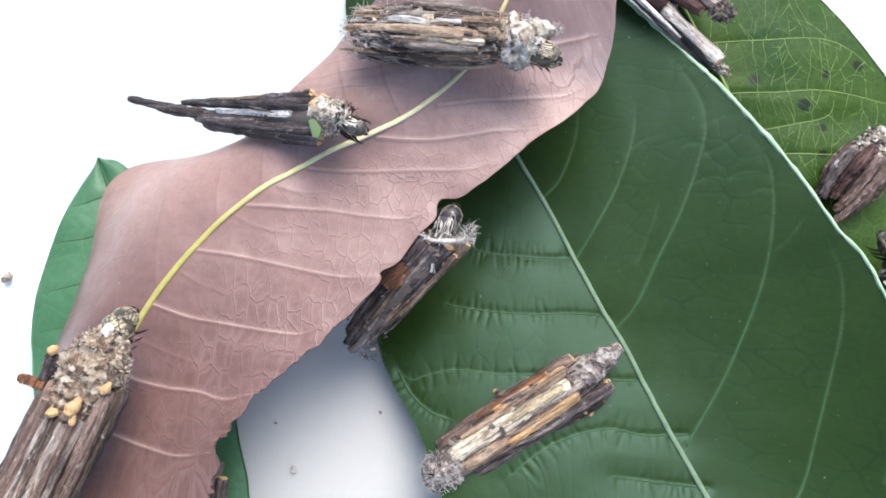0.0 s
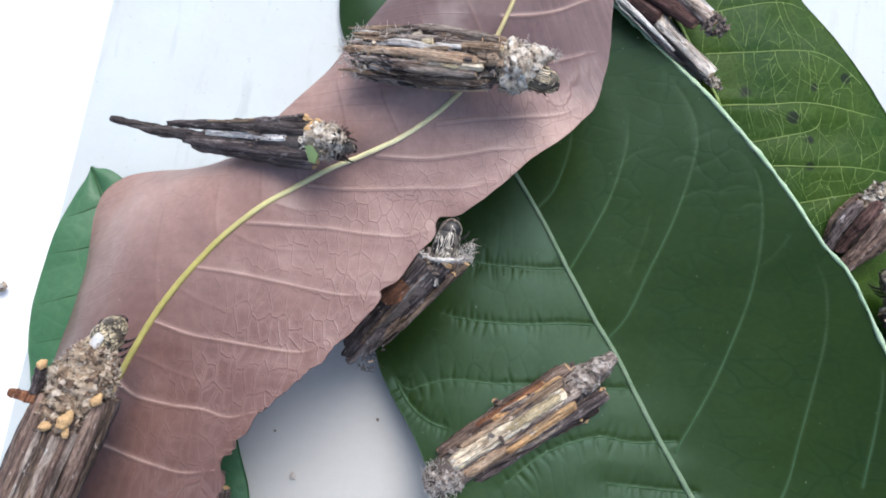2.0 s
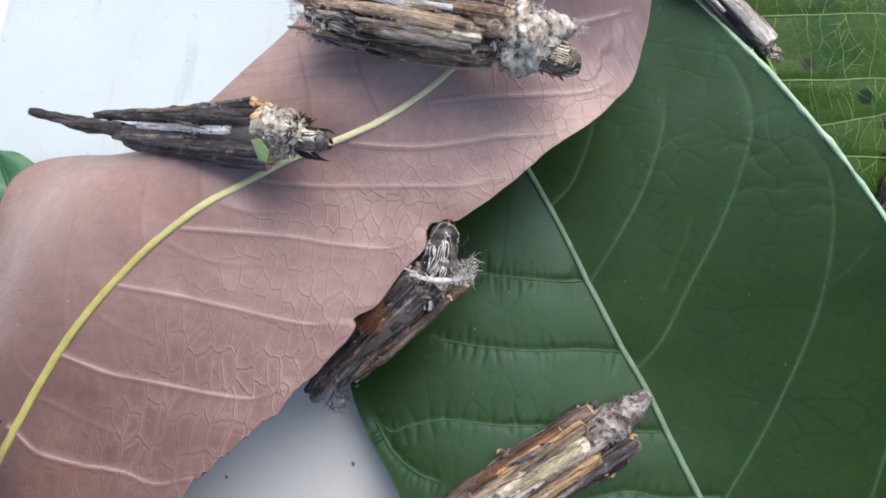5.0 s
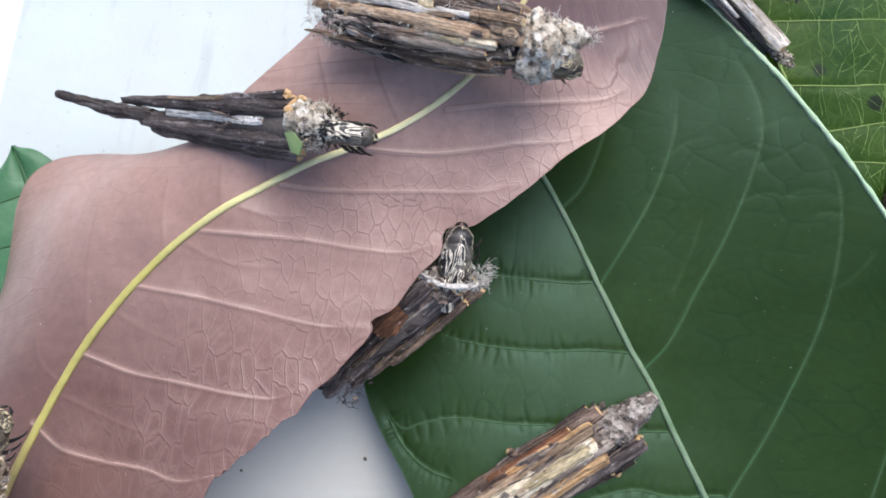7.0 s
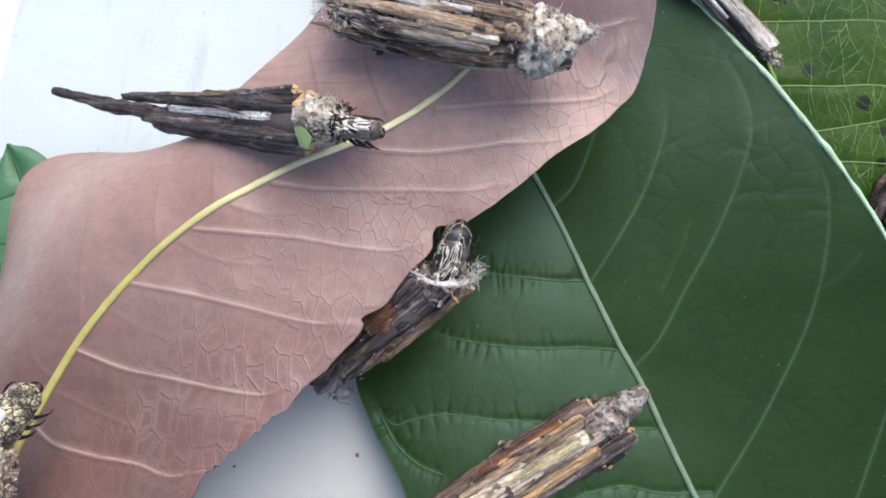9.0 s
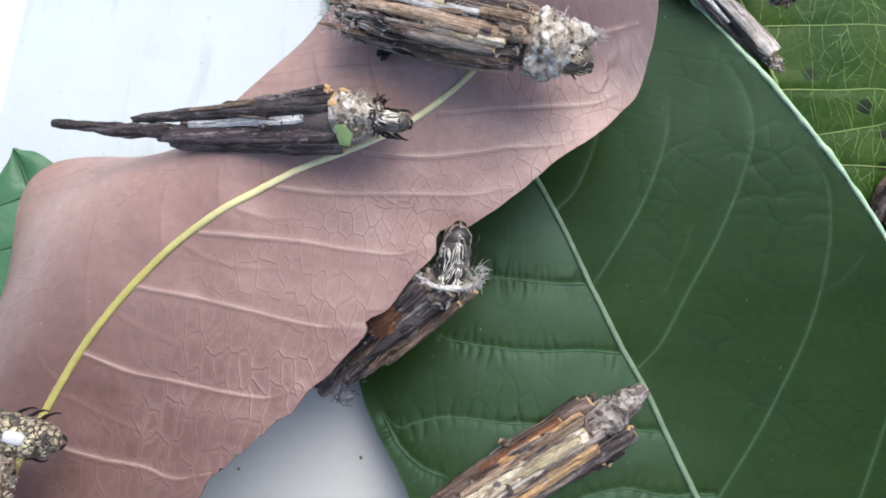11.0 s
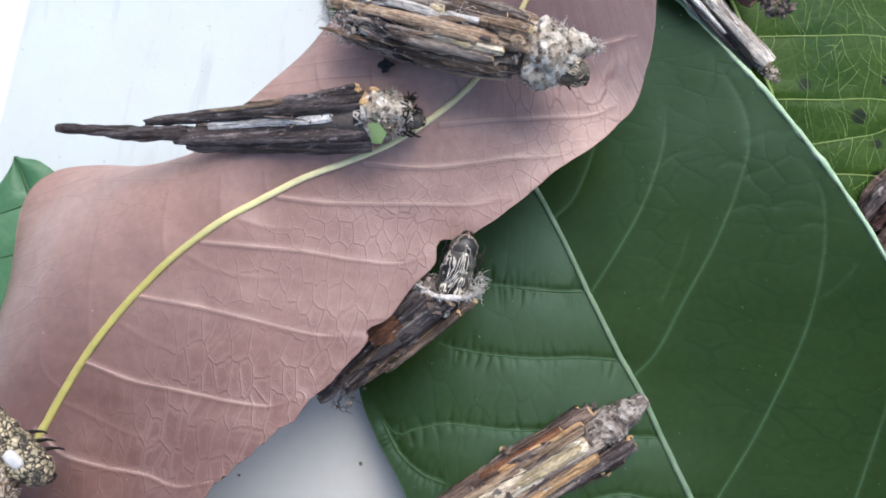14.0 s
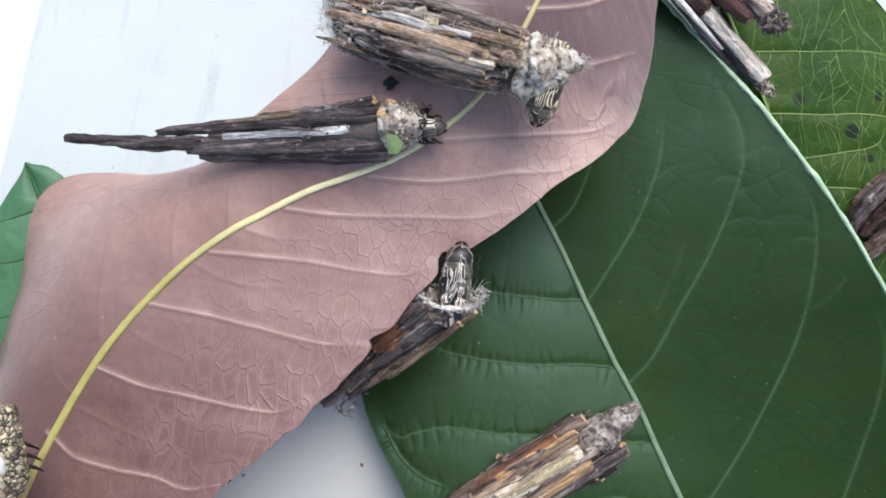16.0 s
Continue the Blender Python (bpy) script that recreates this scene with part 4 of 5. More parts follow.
def nub(root, centre, r, rng, label, turn=(1, 0, 0)):
    """A splintered twig end, one piece."""
    c, d = np.array(centre, float), np.array(turn, float)
    d = d + rng.uniform(-0.5, 0.5, 3) * (1, 1, 0.4)
    r *= 0.88
    part("twig_end", crumble_lump("twig_end", [c - d * r, c - d * r * 0.2, c + d * r * 0.7, c + d * r * 1.1], [r * 0.7, r * 0.95, r * 0.8, r * 0.35], "cut", rng, 0.42, 14, 14), root, label)


def collar(root, x0, x1, r, count, mat, rng, chip=0.75, silk=40, crust="crumble"):
    c = ((x0 + x1) / 2, 0, 0)
    body = part("collar", crumble_lump("collar", [(x0 - 0.5, 0, 0), (x0 * 0.6 + x1 * 0.4, 0, 0.1), (x0 * 0.2 + x1 * 0.8, 0, 0.1), (x1 + 0.6, 0, 0)], [r * 0.92, r * 1.0, r * 0.86, r * 0.4], crust, rng), root, "crumbly felted collar of chewed leaf bits")
    v, f = chips(count // 3, c, ((x1 - x0) * 0.56, r * 1.04, r * 1.04), chip, rng, 0.3)
    tagged(part("crumb_mass", mesh_of("crumb_mass", v, f, [mat], smooth=False), body, "loose flakes of leaf and bark"), kind="stuff")
    v, f = hairs(silk, c, ((x1 - x0) * 0.5, r, r), 1.8, rng)
    tagged(part("silk_fuzz", mesh_of("silk_fuzz", v, f, ["silk"]), body, "loose white silk threads"), kind="stuff")
    return body


def round_twigs(root, count, L, R, mats, rng, thick=(0.7, 1.2), taper=0.55, front=0):
    """Twigs laid side by side round a spindle-shaped case."""
    for k in range(count):
        a = 2 * math.pi * (k + rng.uniform(-0.25, 0.25)) / count
        x1 = front - rng.uniform(0, 0.2) * L
        x0 = -L * rng.uniform(0.7, 1.0)
        r1, rm, r0 = R * 0.85, R, R * taper
        t = rng.uniform(*thick)
        s, c, a2 = math.sin(a), math.cos(a), a + rng.uniform(-0.12, 0.12)
        twig(root, (x0, r0 * math.sin(a2), r0 * math.cos(a2)), (x1, r1 * s, r1 * c), t * 0.7, t, mats[k % len(mats)], rng, 0.3,
             via=(x0 * 0.45 + x1 * 0.55, rm * s, rm * c))


# the case high on the dried leaf: a spindle of many thin twigs
case_a, rng = case("plump spindle bagworm case of thin grey-brown twigs, on the dried leaf", pose(0.0138, 0.0240, 0.0310, 0, 0, -5), 11)
part("core", lump("core", [(-26, 0, 0), (-18, 0, 0), (-8, 0, 0), (-3, 0, 0), (0, 0, 0)], [0.9, 2.5, 3.4, 2.6, 2.4], "felt", 3, 0.1), case_a, "felted silk lining of the case")
round_twigs(case_a, 24, 26, 3.8, ["grey", "grey", "brown", "grey", "dark", "tan"], rng, (0.45, 0.75), 0.5, -3.2)
litter_on(case_a, -24, -4, 3.8, 300, "crumbdark", rng, 0.28)
litter_on(case_a, -25, -4, 3.9, 260, "crumb", rng, 0.22)
for a, x0, x1, r, mat in ((9, -9.4, -3.6, 0.85, "tan"), (10, -5.6, -3.5, 0.8, "cream"), (14, -15.2, -13.6, 0.75, "cream"), (-20, -23, -19.5, 0.6, "ochre"), (32, -25, -21, 0.65, "bleached"), (-30, -12, -9.6, 0.45, "cream")):
    s, c = math.sin(radians(a)), math.cos(radians(a))
    R = 4.25 - 1.8 * max(0, (-8 - x0) / 16) ** 2
    twig(case_a, (x0, R * s, R * c), (x1, (R + 0.15) * s, (R + 0.15) * c), r * 0.9, r, mat, rng, 0.12)
for a, x0, x1, r, mat in ((20, -30, -3, 0.95, "grey"), (-14, -31, -5, 0.9, "tan"), (48, -29, -2, 1.0, "grey"), (-42, -29, -5, 0.85, "grey"), (6, -11, -2.5, 1.1, "tan"), (-28, -24, -4, 0.8, "pale"), (75, -28, -1, 0.9, "brown"), (36, -18, -14, 0.85, "pale"), (2, -28, -10, 0.75, "bleached"), (-6, -7, -2.6, 1.2, "tan"), (-66, -28, -4, 0.8, "brown")):
    s, c = math.sin(radians(a)), math.cos(radians(a))
    twig(case_a, (x0 * 0.86, 1.8 * s, 1.8 * c - 0.1), (x1 - 2.0, 3.7 * s, 3.7 * c), r * 0.55, r * 0.85, mat, rng, 0.3, via=(x0 * 0.5 + x1 * 0.5, 4.1 * s, 4.1 * c))
for k in range(16):
    a, L, x = rng.uniform(-75, 75), rng.uniform(4, 10), rng.uniform(-25, -13)
    s, c, t = math.sin(radians(a)), math.cos(radians(a)), rng.uniform(0.3, 0.62)
    R = 4.25 - 1.8 * ((x + 10) / 16) ** 2
    twig(case_a, (x, R * s, R * c), (x + L, min(R + 0.35, 4.4) * s, min(R + 0.35, 4.4) * c), t * 0.8, t, ("dark", "brown", "bleached", "dark", "tan", "mauve")[k % 6], rng, 0.2)
v, f = hairs(520, (-15, 0, 0.6), (12, 3.9, 3.9), 2.0, rng, 0.036)
tagged(part("silk_fuzz", mesh_of("silk_fuzz", v, f, ["silk"]), case_a, "thin white silk threads over the twigs"), kind="stuff")
sub = part("collar", crumble_lump("collar", [(-3.3, 0, 0), (-2.4, 0, 0), (-0.6, 0.3, 0.1), (1.4, 0.8, 0.2), (2.8, 1.2, 0.2)], [3.4, 4.1, 3.7, 2.7, 1.6], "crumble", rng, 0.18), case_a, "crumbly felted collar of chewed leaf bits")
part("tongue", crumble_lump("tongue", [(0.4, 1.2, 1.2), (2.2, 1.5, 1.3), (3.6, 1.8, 1.2), (4.6, 2.0, 1.0)], [1.9, 1.7, 1.15, 0.3], "crumble", rng, 0.3, 24, 20), sub, "pale ragged tongue of felt over the mouth")
v, f = joined([chips(520, (-1.4, 0.2, 0), (1.8, 4.1, 4.1), 0.2, rng, 0.3), chips(330, (0.8, 0.8, 0.2), (1.9, 2.9, 2.9), 0.2, rng, 0.3), chips(130, (2.8, 1.7, 1.3), (1.8, 1.2, 1.2), 0.16, rng, 0.3)])
tagged(part("crumb_mass", mesh_of("crumb_mass", v, f, ["crumb"], smooth=False), sub, "loose flakes of leaf and bark"), kind="stuff")
v, f = joined([hairs(300, (-0.5, 0.4, 0), (2.6, 3.8, 3.8), 1.6, rng), hairs(150, (3.6, 2.1, 1.2), (1.6, 0.7, 0.7), 1.5, rng, 0.03, (0.6, 0, 0))])
tagged(part("silk_fuzz", mesh_of("silk_fuzz", v, f, ["silk"]), sub, "loose white silk threads"), kind="stuff")
v, f = hairs(280, (-24.0, -0.2, -0.1), (3.4, 3.4, 3.2), 2.4, rng, 0.04)
tagged(part("silk_fuzz", mesh_of("silk_fuzz", v, f, ["silk"]), case_a, "frayed white silk at the tail"), kind="stuff")
v, f = chips(90, (-22, -2.0, -1.6), (6, 1.8, 1.6), 0.25, rng)
tagged(part("crumb_mass", mesh_of("crumb_mass", v, f, ["crumbdark"], smooth=False), case_a), kind="stuff")
splinters(case_a, -28, -1, 4.1, 12, ["grey", "dark", "tan"], rng)
larva_a = larva(case_a, 4.2, 4.1, "larvabrown", rng, False, "larvabrown", 0.6)

# the case with a long trailing stick
case_b, rng = case("bagworm case with one long trailing dark stick, climbing the dried leaf", pose(-0.0202, 0.0140, 0.029, 0, -25, -11.6), 12)
twig(case_b, (-42, 0, 0), (-24, -1.6, -2.0), 0.75, 1.35, "dark", rng, 0.5, "dark", 2)
twig(case_b, (-26, -2.0, -2.4), (1, -3.4, -3.2), 1.35, 1.7, "dark", rng, 0.4)
twig(case_b, (-25, -3.0, -3.6), (0, -4.6, -4.2), 1.1, 1.3, "dark", rng, 0.4)
twig(case_b, (-30, 0.3, -1.6), (0, 1.0, -0.9), 0.7, 1.5, "dark", rng, 0.4)
twig(case_b, (-21, -0.9, -1.6), (-4, -1.0, -1.2), 0.7, 0.8, "bleached", rng, 0.25)
twig(case_b, (-16, 1.6, -1.8), (-0.5, 2.2, -1.4), 0.7, 1.1, "brown", rng, 0.3)
twig(case_b, (-24, 0.2, -4.6), (0, -0.4, -5.0), 1.1, 1.5, "grey", rng, 0.3)
twig(case_b, (-19, 0.8, -4.4), (0, 1.6, -4.6), 1.0, 1.3, "brown", rng, 0.3)
twig(case_b, (-20, 0.9, -0.1), (-8, 1.7, 0.3), 0.3, 0.45, "tan", rng, 0.25)
twig(case_b, (-10, 1.5, 0.2), (-0.6, 2.6, 0.0), 0.6, 0.9, "dark", rng, 0.3)
part("core", lump("core", [(-21, -0.6, -2.6), (-12, -0.8, -2.6), (1, -1, -2.6)], [0.5, 1.3, 2.3], "felt", 4, 0.1), case_b, "felted silk lining of the case")
for p, r in (((0.3, 0.4, 0.2), 0.62), ((1.4, 2.2, -0.4), 0.55)):
    nub(case_b, p, r, rng, "pale splintered twig end")
sub = collar(case_b, 0.4, 4.8, 2.75, 2700, "crumb", rng, 0.17, 320)
sub.location = (0, -0.8 * MM, -2.6 * MM)
part("leaf_bit", mesh_of("leaf_bit", [(x, y, z - d) for d in (0, 0.2) for x, y, z in ((0.7, -4.4, -1.6), (1.9, -4.6, -1.5), (2.9, -3.5, -0.5), (2.2, -2.5, 0.6), (0.9, -2.6, 0.5))], [(0, 1, 2, 3, 4), (9, 8, 7, 6, 5)] + [(k, k + 5, (k + 1) % 5 + 5, (k + 1) % 5) for k in range(5)], ["bit"], smooth=False), case_b, "fresh green scrap of leaf")
v, f = hairs(90, (5.2, -0.9, -2.4), (0.6, 2.0, 2.0), 1.7, rng, 0.09, (0.9, 0, 0.2))
tagged(part("bristles", mesh_of("bristles", v, f, ["claw"]), case_b, "black bristles round the mouth"), kind="stuff")
v, f = hairs(40, (-15, -0.5, -1.4), (6, 0.8, 0.6), 1.4, rng, 0.035)
tagged(part("silk_fuzz", mesh_of("silk_fuzz", v, f, ["silk"]), case_b), kind="stuff")
splinters(case_b, -18, 0, 2.6, 3, ["dark", "grey"], rng, (-1.2, -2.6))
litter_on(case_b, -12, 0, 2.7, 70, "crumbdark", rng, 0.35, (-1.2, -2.8))
for ob in case_b.children:                      # the bundle is slim: drawn together round its middle line
    if ob.name.startswith(("twig", "core", "bark_strip", "crumb")):
        for q in ob.data.vertices:
            q.co.y, q.co.z = -1.2 * MM + (q.co.y + 1.2 * MM) * 0.85, -2.4 * MM + (q.co.z + 2.4 * MM) * 0.88
larva_b = larva(case_b, 2.9, 3.2, "larva", rng)

# the case under the leaf's margin, whose larva feeds
case_c, rng = case("dark bagworm case clinging under the chewed margin, larva feeding", pose(0.0003, -0.0047, 0.0185, 0, -22, 45), 13)
for a, b, r0, r1, mat in (((-23, 1.0, 0.2), (-0.5, 1.6, 1.7), 1.3, 1.6, "dark"), ((-23.5, -1.2, 0.2), (-0.5, -1.6, 1.4), 1.0, 1.5, "dark"), ((-20, -3.0, -0.6), (0, -4.0, 0.3), 0.9, 1.3, "brown"),
                          ((-22, 3.0, -0.8), (-1, 3.8, 0.2), 1.0, 1.4, "dark"), ((-19, -2.6, -2.4), (0, -3.2, -2.4), 0.9, 1.2, "dark"), ((-20, 2.2, -2.8), (-1, 2.6, -2.6), 1.0, 1.3, "brown"), ((-21, 0, -3), (0, 0, -3.4), 1.0, 1.4, "dark"),
                          ((-15, -0.2, 1.6), (-2, 0.1, 2.4), 0.6, 0.8, "grey"), ((-15, -3.9, 0.9), (0.4, -4.4, 1.2), 0.45, 0.7, "tan"), ((-19, 0.4, 1.7), (-9, 0.3, 2.3), 0.35, 0.5, "brown")):
    twig(case_c, (a[0] * 1.03, a[1] * 0.55, a[2] * 0.8), (b[0] + 0.5 - 0.5 * b[1], b[1] * 0.78, b[2]), r0 * 0.82, r1 * 0.9, mat, rng, 0.35)
part("core", lump("core", [(-22, 0, -0.8), (-12, 0, -0.6), (0, 0, -0.4)], [1.0, 2.2, 2.9], "felt", 6, 0.1), case_c, "felted silk lining of the case")
flap = [(-11.0, 3.4, 3.6), (-10.0, 4.4, 3.8), (-8.4, 4.6, 3.7), (-6.8, 4.0, 3.4), (-5.8, 2.8, 3.2)]
flap_in = [(-10.6, 1.6, 3.6), (-9.6, 0.9, 3.8), (-8.4, 0.7, 3.8), (-7.2, 0.8, 3.5), (-6.2, 1.2, 3.2)]
out, inn = spline(flap, 14), spline(flap_in, 14)
fv, ff = [], []
for i in range(14):
    for j in range(6):
        p = out[i] * (1 - j / 5) + inn[i] * j / 5
        fv.append((p[0] + 0.25 * noise.noise(p * 0.9), p[1] - 0.9 + 0.3 * noise.noise(p * 1.1), p[2] - 0.5 + 0.1 * math.sin(math.pi * j / 5) + 0.25 * noise.noise(p * 0.7)))
fv += [(x, y, z - 0.22) for x, y, z in fv]
for i in range(13):
    for j in range(5):
        q = i * 6 + j
        ff += [(q, q + 6, q + 7, q + 1), (q + 84, q + 85, q + 91, q + 90)]
part("leaf_scrap", mesh_of("leaf_scrap", fv, ff, ["rust"]), case_c, "rusty brown scrap of dead leaf")
rimpath = [(0.9 + 0.3 * math.sin(3 * a) - 2.7 * math.cos(a), 3.5 * math.cos(a), 3.5 * math.sin(a) - 0.4) for a in np.linspace(0, 2 * math.pi, 25)]
rim_tube = tube(rimpath, [0.2 + 0.2 * rng.uniform() for _ in rimpath], 8, 0.4, 5, 0.8)
flakes = [(rim_tube[0], rim_tube[1])] + [chips(1, np.array(p) + rng.normal(0, 0.25, 3), (0.01, 0.01, 0.01), rng.uniform(0.2, 0.45), rng, 0.5) for p in rimpath[:-1] for _ in range(5)] + [hairs(9, p, (0.25, 0.25, 0.25), 1.2, rng, 0.04) for p in rimpath[:-1]]
v, f = joined(flakes)
tagged(part("silk_rim", mesh_of("silk_rim", v, f, ["silk"]), case_c, "ragged white silk rim round the mouth"), kind="stuff")
v, f = hairs(150, (3.8, -2.2, 0.6), (1.5, 0.9, 1.5), 2.6, rng, 0.035, (0.2, -0.3, 0.1))
tagged(part("silk_fuzz", mesh_of("silk_fuzz", v, f, ["silk"]), case_c, "curled white silk threads"), kind="stuff")
v, f = hairs(70, (-22, -1.5, -1), (1.5, 2.5, 2.0), 2.6, rng, 0.05, (-0.6, -0.4, 0))
tagged(part("frayed_bark", mesh_of("frayed_bark", v, f, ["brown"]), case_c, "frayed brown bark fibres"), kind="stuff")
v, f = chips(120, (-1, 0, 0.4), (2.0, 3.6, 2.8), 0.5, rng)
tagged(part("crumb_mass", mesh_of("crumb_mass", v, f, ["crumbdark"], smooth=False), case_c), kind="stuff")
litter_on(case_c, -21, -4, 3.4, 70, "crumbdark", rng, 0.3)
splinters(case_c, -22, -4, 3.1, 9, ["dark", "brown"], rng)
twig(case_c, (-13, -3.2, 1.5), (0.6, -3.4, 1.8), 0.35, 0.6, "brown", rng, 0.3)
larva_c = larva(case_c, 4.4, 5.2, "larva", rng)

# the closed case on the broad green leaf
case_d, rng = case("closed bagworm case of peeled tan and dark twigs on green leaf", pose(0.0254, -0.0238, 0.0058, 0, -2, 33.5), 14)
for a, b, r0, r1, mat in (((-27, 1.0, 2.6), (-4, 0.4, 2.8), 1.35, 1.5, "pale"), ((-26, -1.9, 2.0), (-6, -2.2, 2.2), 1.2, 1.35, "tan"), ((-28, 3.7, 1.0), (-1, 3.6, 1.2), 1.2, 1.4, "mauve"), ((-20, 4.4, 1.9), (-6, 4.2, 2.1), 0.5, 0.6, "rustytwig"), ((-24, 2.6, 2.6), (-3, 2.6, 2.6), 0.7, 0.9, "tan"),
                          ((-26, -4.3, 0.4), (2, -4.4, 0.2), 1.3, 1.7, "dark"), ((-25, -4.2, -2.0), (1, -4.4, -2.2), 1.4, 1.5, "dark"), ((-26, 3.6, -1.8), (-2, 3.6, -2.0), 1.3, 1.5, "dark"), ((-14, -0.6, 3.0), (-2, -0.8, 2.8), 0.8, 1.0, "grey"),
                          ((-12, -5.0, -1.2), (-3, -6.3, -1.0), 0.7, 0.8, "tan"), ((-10, -5.4, -0.2), (-0.5, -6.0, 0.0), 0.6, 0.7, "brown"), ((-26, 0, -2.8), (-2, 0, -2.8), 1.5, 1.5, "brown")):
    twig(case_d, (a[0], a[1] * 0.9, a[2]), (b[0] - 0.4, b[1] * 0.88, b[2]), r0 * 0.96, r1 * 0.96, mat, rng, 0.3)
twig(case_d, (-14.5, 4.6, 1.6), (-15.2, 6.0, 2.6), 0.6, 0.4, "brown", rng, 0.05)
for a, b, r, mat in (((-16, 0.7, 3.6), (-5.6, 0.4, 3.8), 0.95, "cream"), ((-18, -2.3, 2.9), (-4, -2.1, 3.1), 0.85, "ochre"), ((-17, 3.3, 2.1), (-10, 3.3, 2.2), 0.6, "ochre"), ((-8.6, 3.0, 2.2), (-3.4, 2.7, 2.4), 0.6, "ochre"), ((-26, 0.2, 3.2), (-20, 0.4, 3.3), 0.9, "cream")):
    twig(case_d, a, b, r * 0.9, r, mat, rng, 0.15, mat)
part("core", lump("core", [(-30, 0, 0), (-15, 0, 0), (-2, 0, 0.2), (3, 0.2, 0.6), (6.3, 0.6, 0.4)], [3.0, 3.4, 3.2, 2.5, 1.2], "felt", 9, 0.14, 18), case_d, "grey felted silk plug of the closed mouth")
splinters(case_d, -27, 0, 4.4, 18, ["tan", "dark", "grey"], rng, squash=0.8)
litter_on(case_d, -28, 0, 4.0, 200, "crumbdark", rng)
for x, y, z, r in ((1.2, -3.3, 0.6, 0.75), (-3.6, -5.6, -0.6, 0.8), (-4.4, -5.2, 0.2, 0.6)):
    nub(case_d, (x, y, z), r, rng, "pale orange broken twig end")
part("mouth_plug", crumble_lump("mouth_plug", [(-4, 0, 0.4), (0, 0.1, 0.6), (3.5, 0.3, 0.6), (6.6, 0.6, 0.4)], [2.4, 2.5, 2.0, 0.9], "crumblemid", rng, 0.25), case_d, "grey felted plug of the closed mouth")
v, f = chips(320, (0.9, 0.2, 0.4), (4.6, 2.4, 2.1), 0.26, rng)
tagged(part("crumb_mass", mesh_of("crumb_mass", v, f, ["crumbdark"], smooth=False), case_d, "grey crumbs and felt at the mouth"), kind="stuff")
part("tail_tuft", crumble_lump("tail_tuft", [(-33, -0.8, 0), (-31, -0.6, 0.2), (-28.5, -0.4, 0.2), (-26, 0, 0)], [1.5, 2.8, 3.2, 2.4], "crumblemid", rng, 0.22), case_d, "pale frayed tuft at the tail")
v, f = chips(420, (-30.0, -0.6, 0.2), (3.0, 3.4, 2.6), 0.3, rng)
tagged(part("crumb_mass", mesh_of("crumb_mass", v, f, ["crumbdark"], smooth=False), case_d, "pale frayed tuft of crumbs at the tail"), kind="stuff")
v, f = hairs(800, (-29.8, -0.6, 0.2), (2.8, 3.2, 2.6), 2.4, rng, 0.05, (-0.5, -0.3, 0))
tagged(part("silk_fuzz", mesh_of("silk_fuzz", v, f, ["silk"]), case_d), kind="stuff")

# the large case at the leaf's stalk end
case_e, rng = case("large bagworm case of thick brown twigs on the dried leaf", pose(-0.049, -0.016, 0.029, 0, 0, 67), 15)
for a, r, x0, x1, t, mat in ((4, 6.3, -46, -15.5, 1.7, "brown"), (30, 6.6, -47, -13, 1.9, "mauve"), (-24, 6.5, -46, -13.5, 1.5, "mauve"), (57, 7.0, -47, -12, 2.0, "mauve"), (-52, 6.9, -46, -10.2, 1.8, "mauve"), (84, 7.2, -46, -10, 1.7, "dark"), (-84, 7.0, -46, -10, 1.7, "brown"),
                             (16, 7.3, -46, -14, 0.8, "grey"), (-10, 7.3, -44, -16, 1.0, "grey"), (118, 6.6, -44, -10, 2.0, "dark"), (-118, 6.6, -44, -10, 2.0, "dark"), (150, 6.0, -44, -10, 1.8, "dark"), (-150, 6.0, -44, -10, 1.8, "dark"), (43, 7.8, -40, -18, 0.6, "red"), (-38, 7.6, -38, -15, 0.7, "grey"), (-66, 7.6, -42, -14, 0.7, "red")):
    s, c = math.sin(radians(a)), math.cos(radians(a))
    r, t = r * 0.67, t * 0.77
    twig(case_e, (x0, r * 1.1 * s, r * 1.1 * c * 0.85 - 1), (x1 + 2.5, r * 0.96 * s, r * 0.96 * c * 0.85 - 0.6), t, t * 1.0, mat, rng, 0.5, "brown")
part("core", lump("core", [(-46, 0, -1), (-25, 0, -1), (-8, 0, -0.5)], [3.4, 3.8, 3.8], "felt", 9, 0.1), case_e, "felted silk lining of the case")
for x, y, z, r in ((-12.8, 0.7, 4.6, 0.95), (-11.0, -1.7, 4.7, 1.0), (-12.6, -2.2, 4.4, 0.6), (-7.4, -4.0, 3.4, 0.8)):
    nub(case_e, (x, y, z - 0.3), r, rng, "pale orange splintered twig end")
twig(case_e, (-10.4, 4.2, 2.4), (-10.6, 7.9, 3.0), 0.85, 0.6, "rustytwig", rng, 0.2, "dark")
twig(case_e, (-9.8, 4.9, 2.6), (-5.6, 4.8, 3.6), 0.65, 0.85, "dark", rng, 0.15, "cut")
nub(case_e, (-5.4, 4.7, 3.8), 0.85, rng, "bright orange broken twig end")
collar(case_e, -12.0, -0.6, 4.3, 3900, "crumbtan", rng, 0.24, 620, "crumbletan")
splinters(case_e, -44, -12, 5.0, 5, ["grey", "brown", "tan"], rng, squash=0.8)
litter_on(case_e, -40, -12, 4.4, 110, "crumbdark", rng, 0.35)
larva_e = larva(case_e, 4.8, 4.6, "larvagold", rng, True, "larvagold")

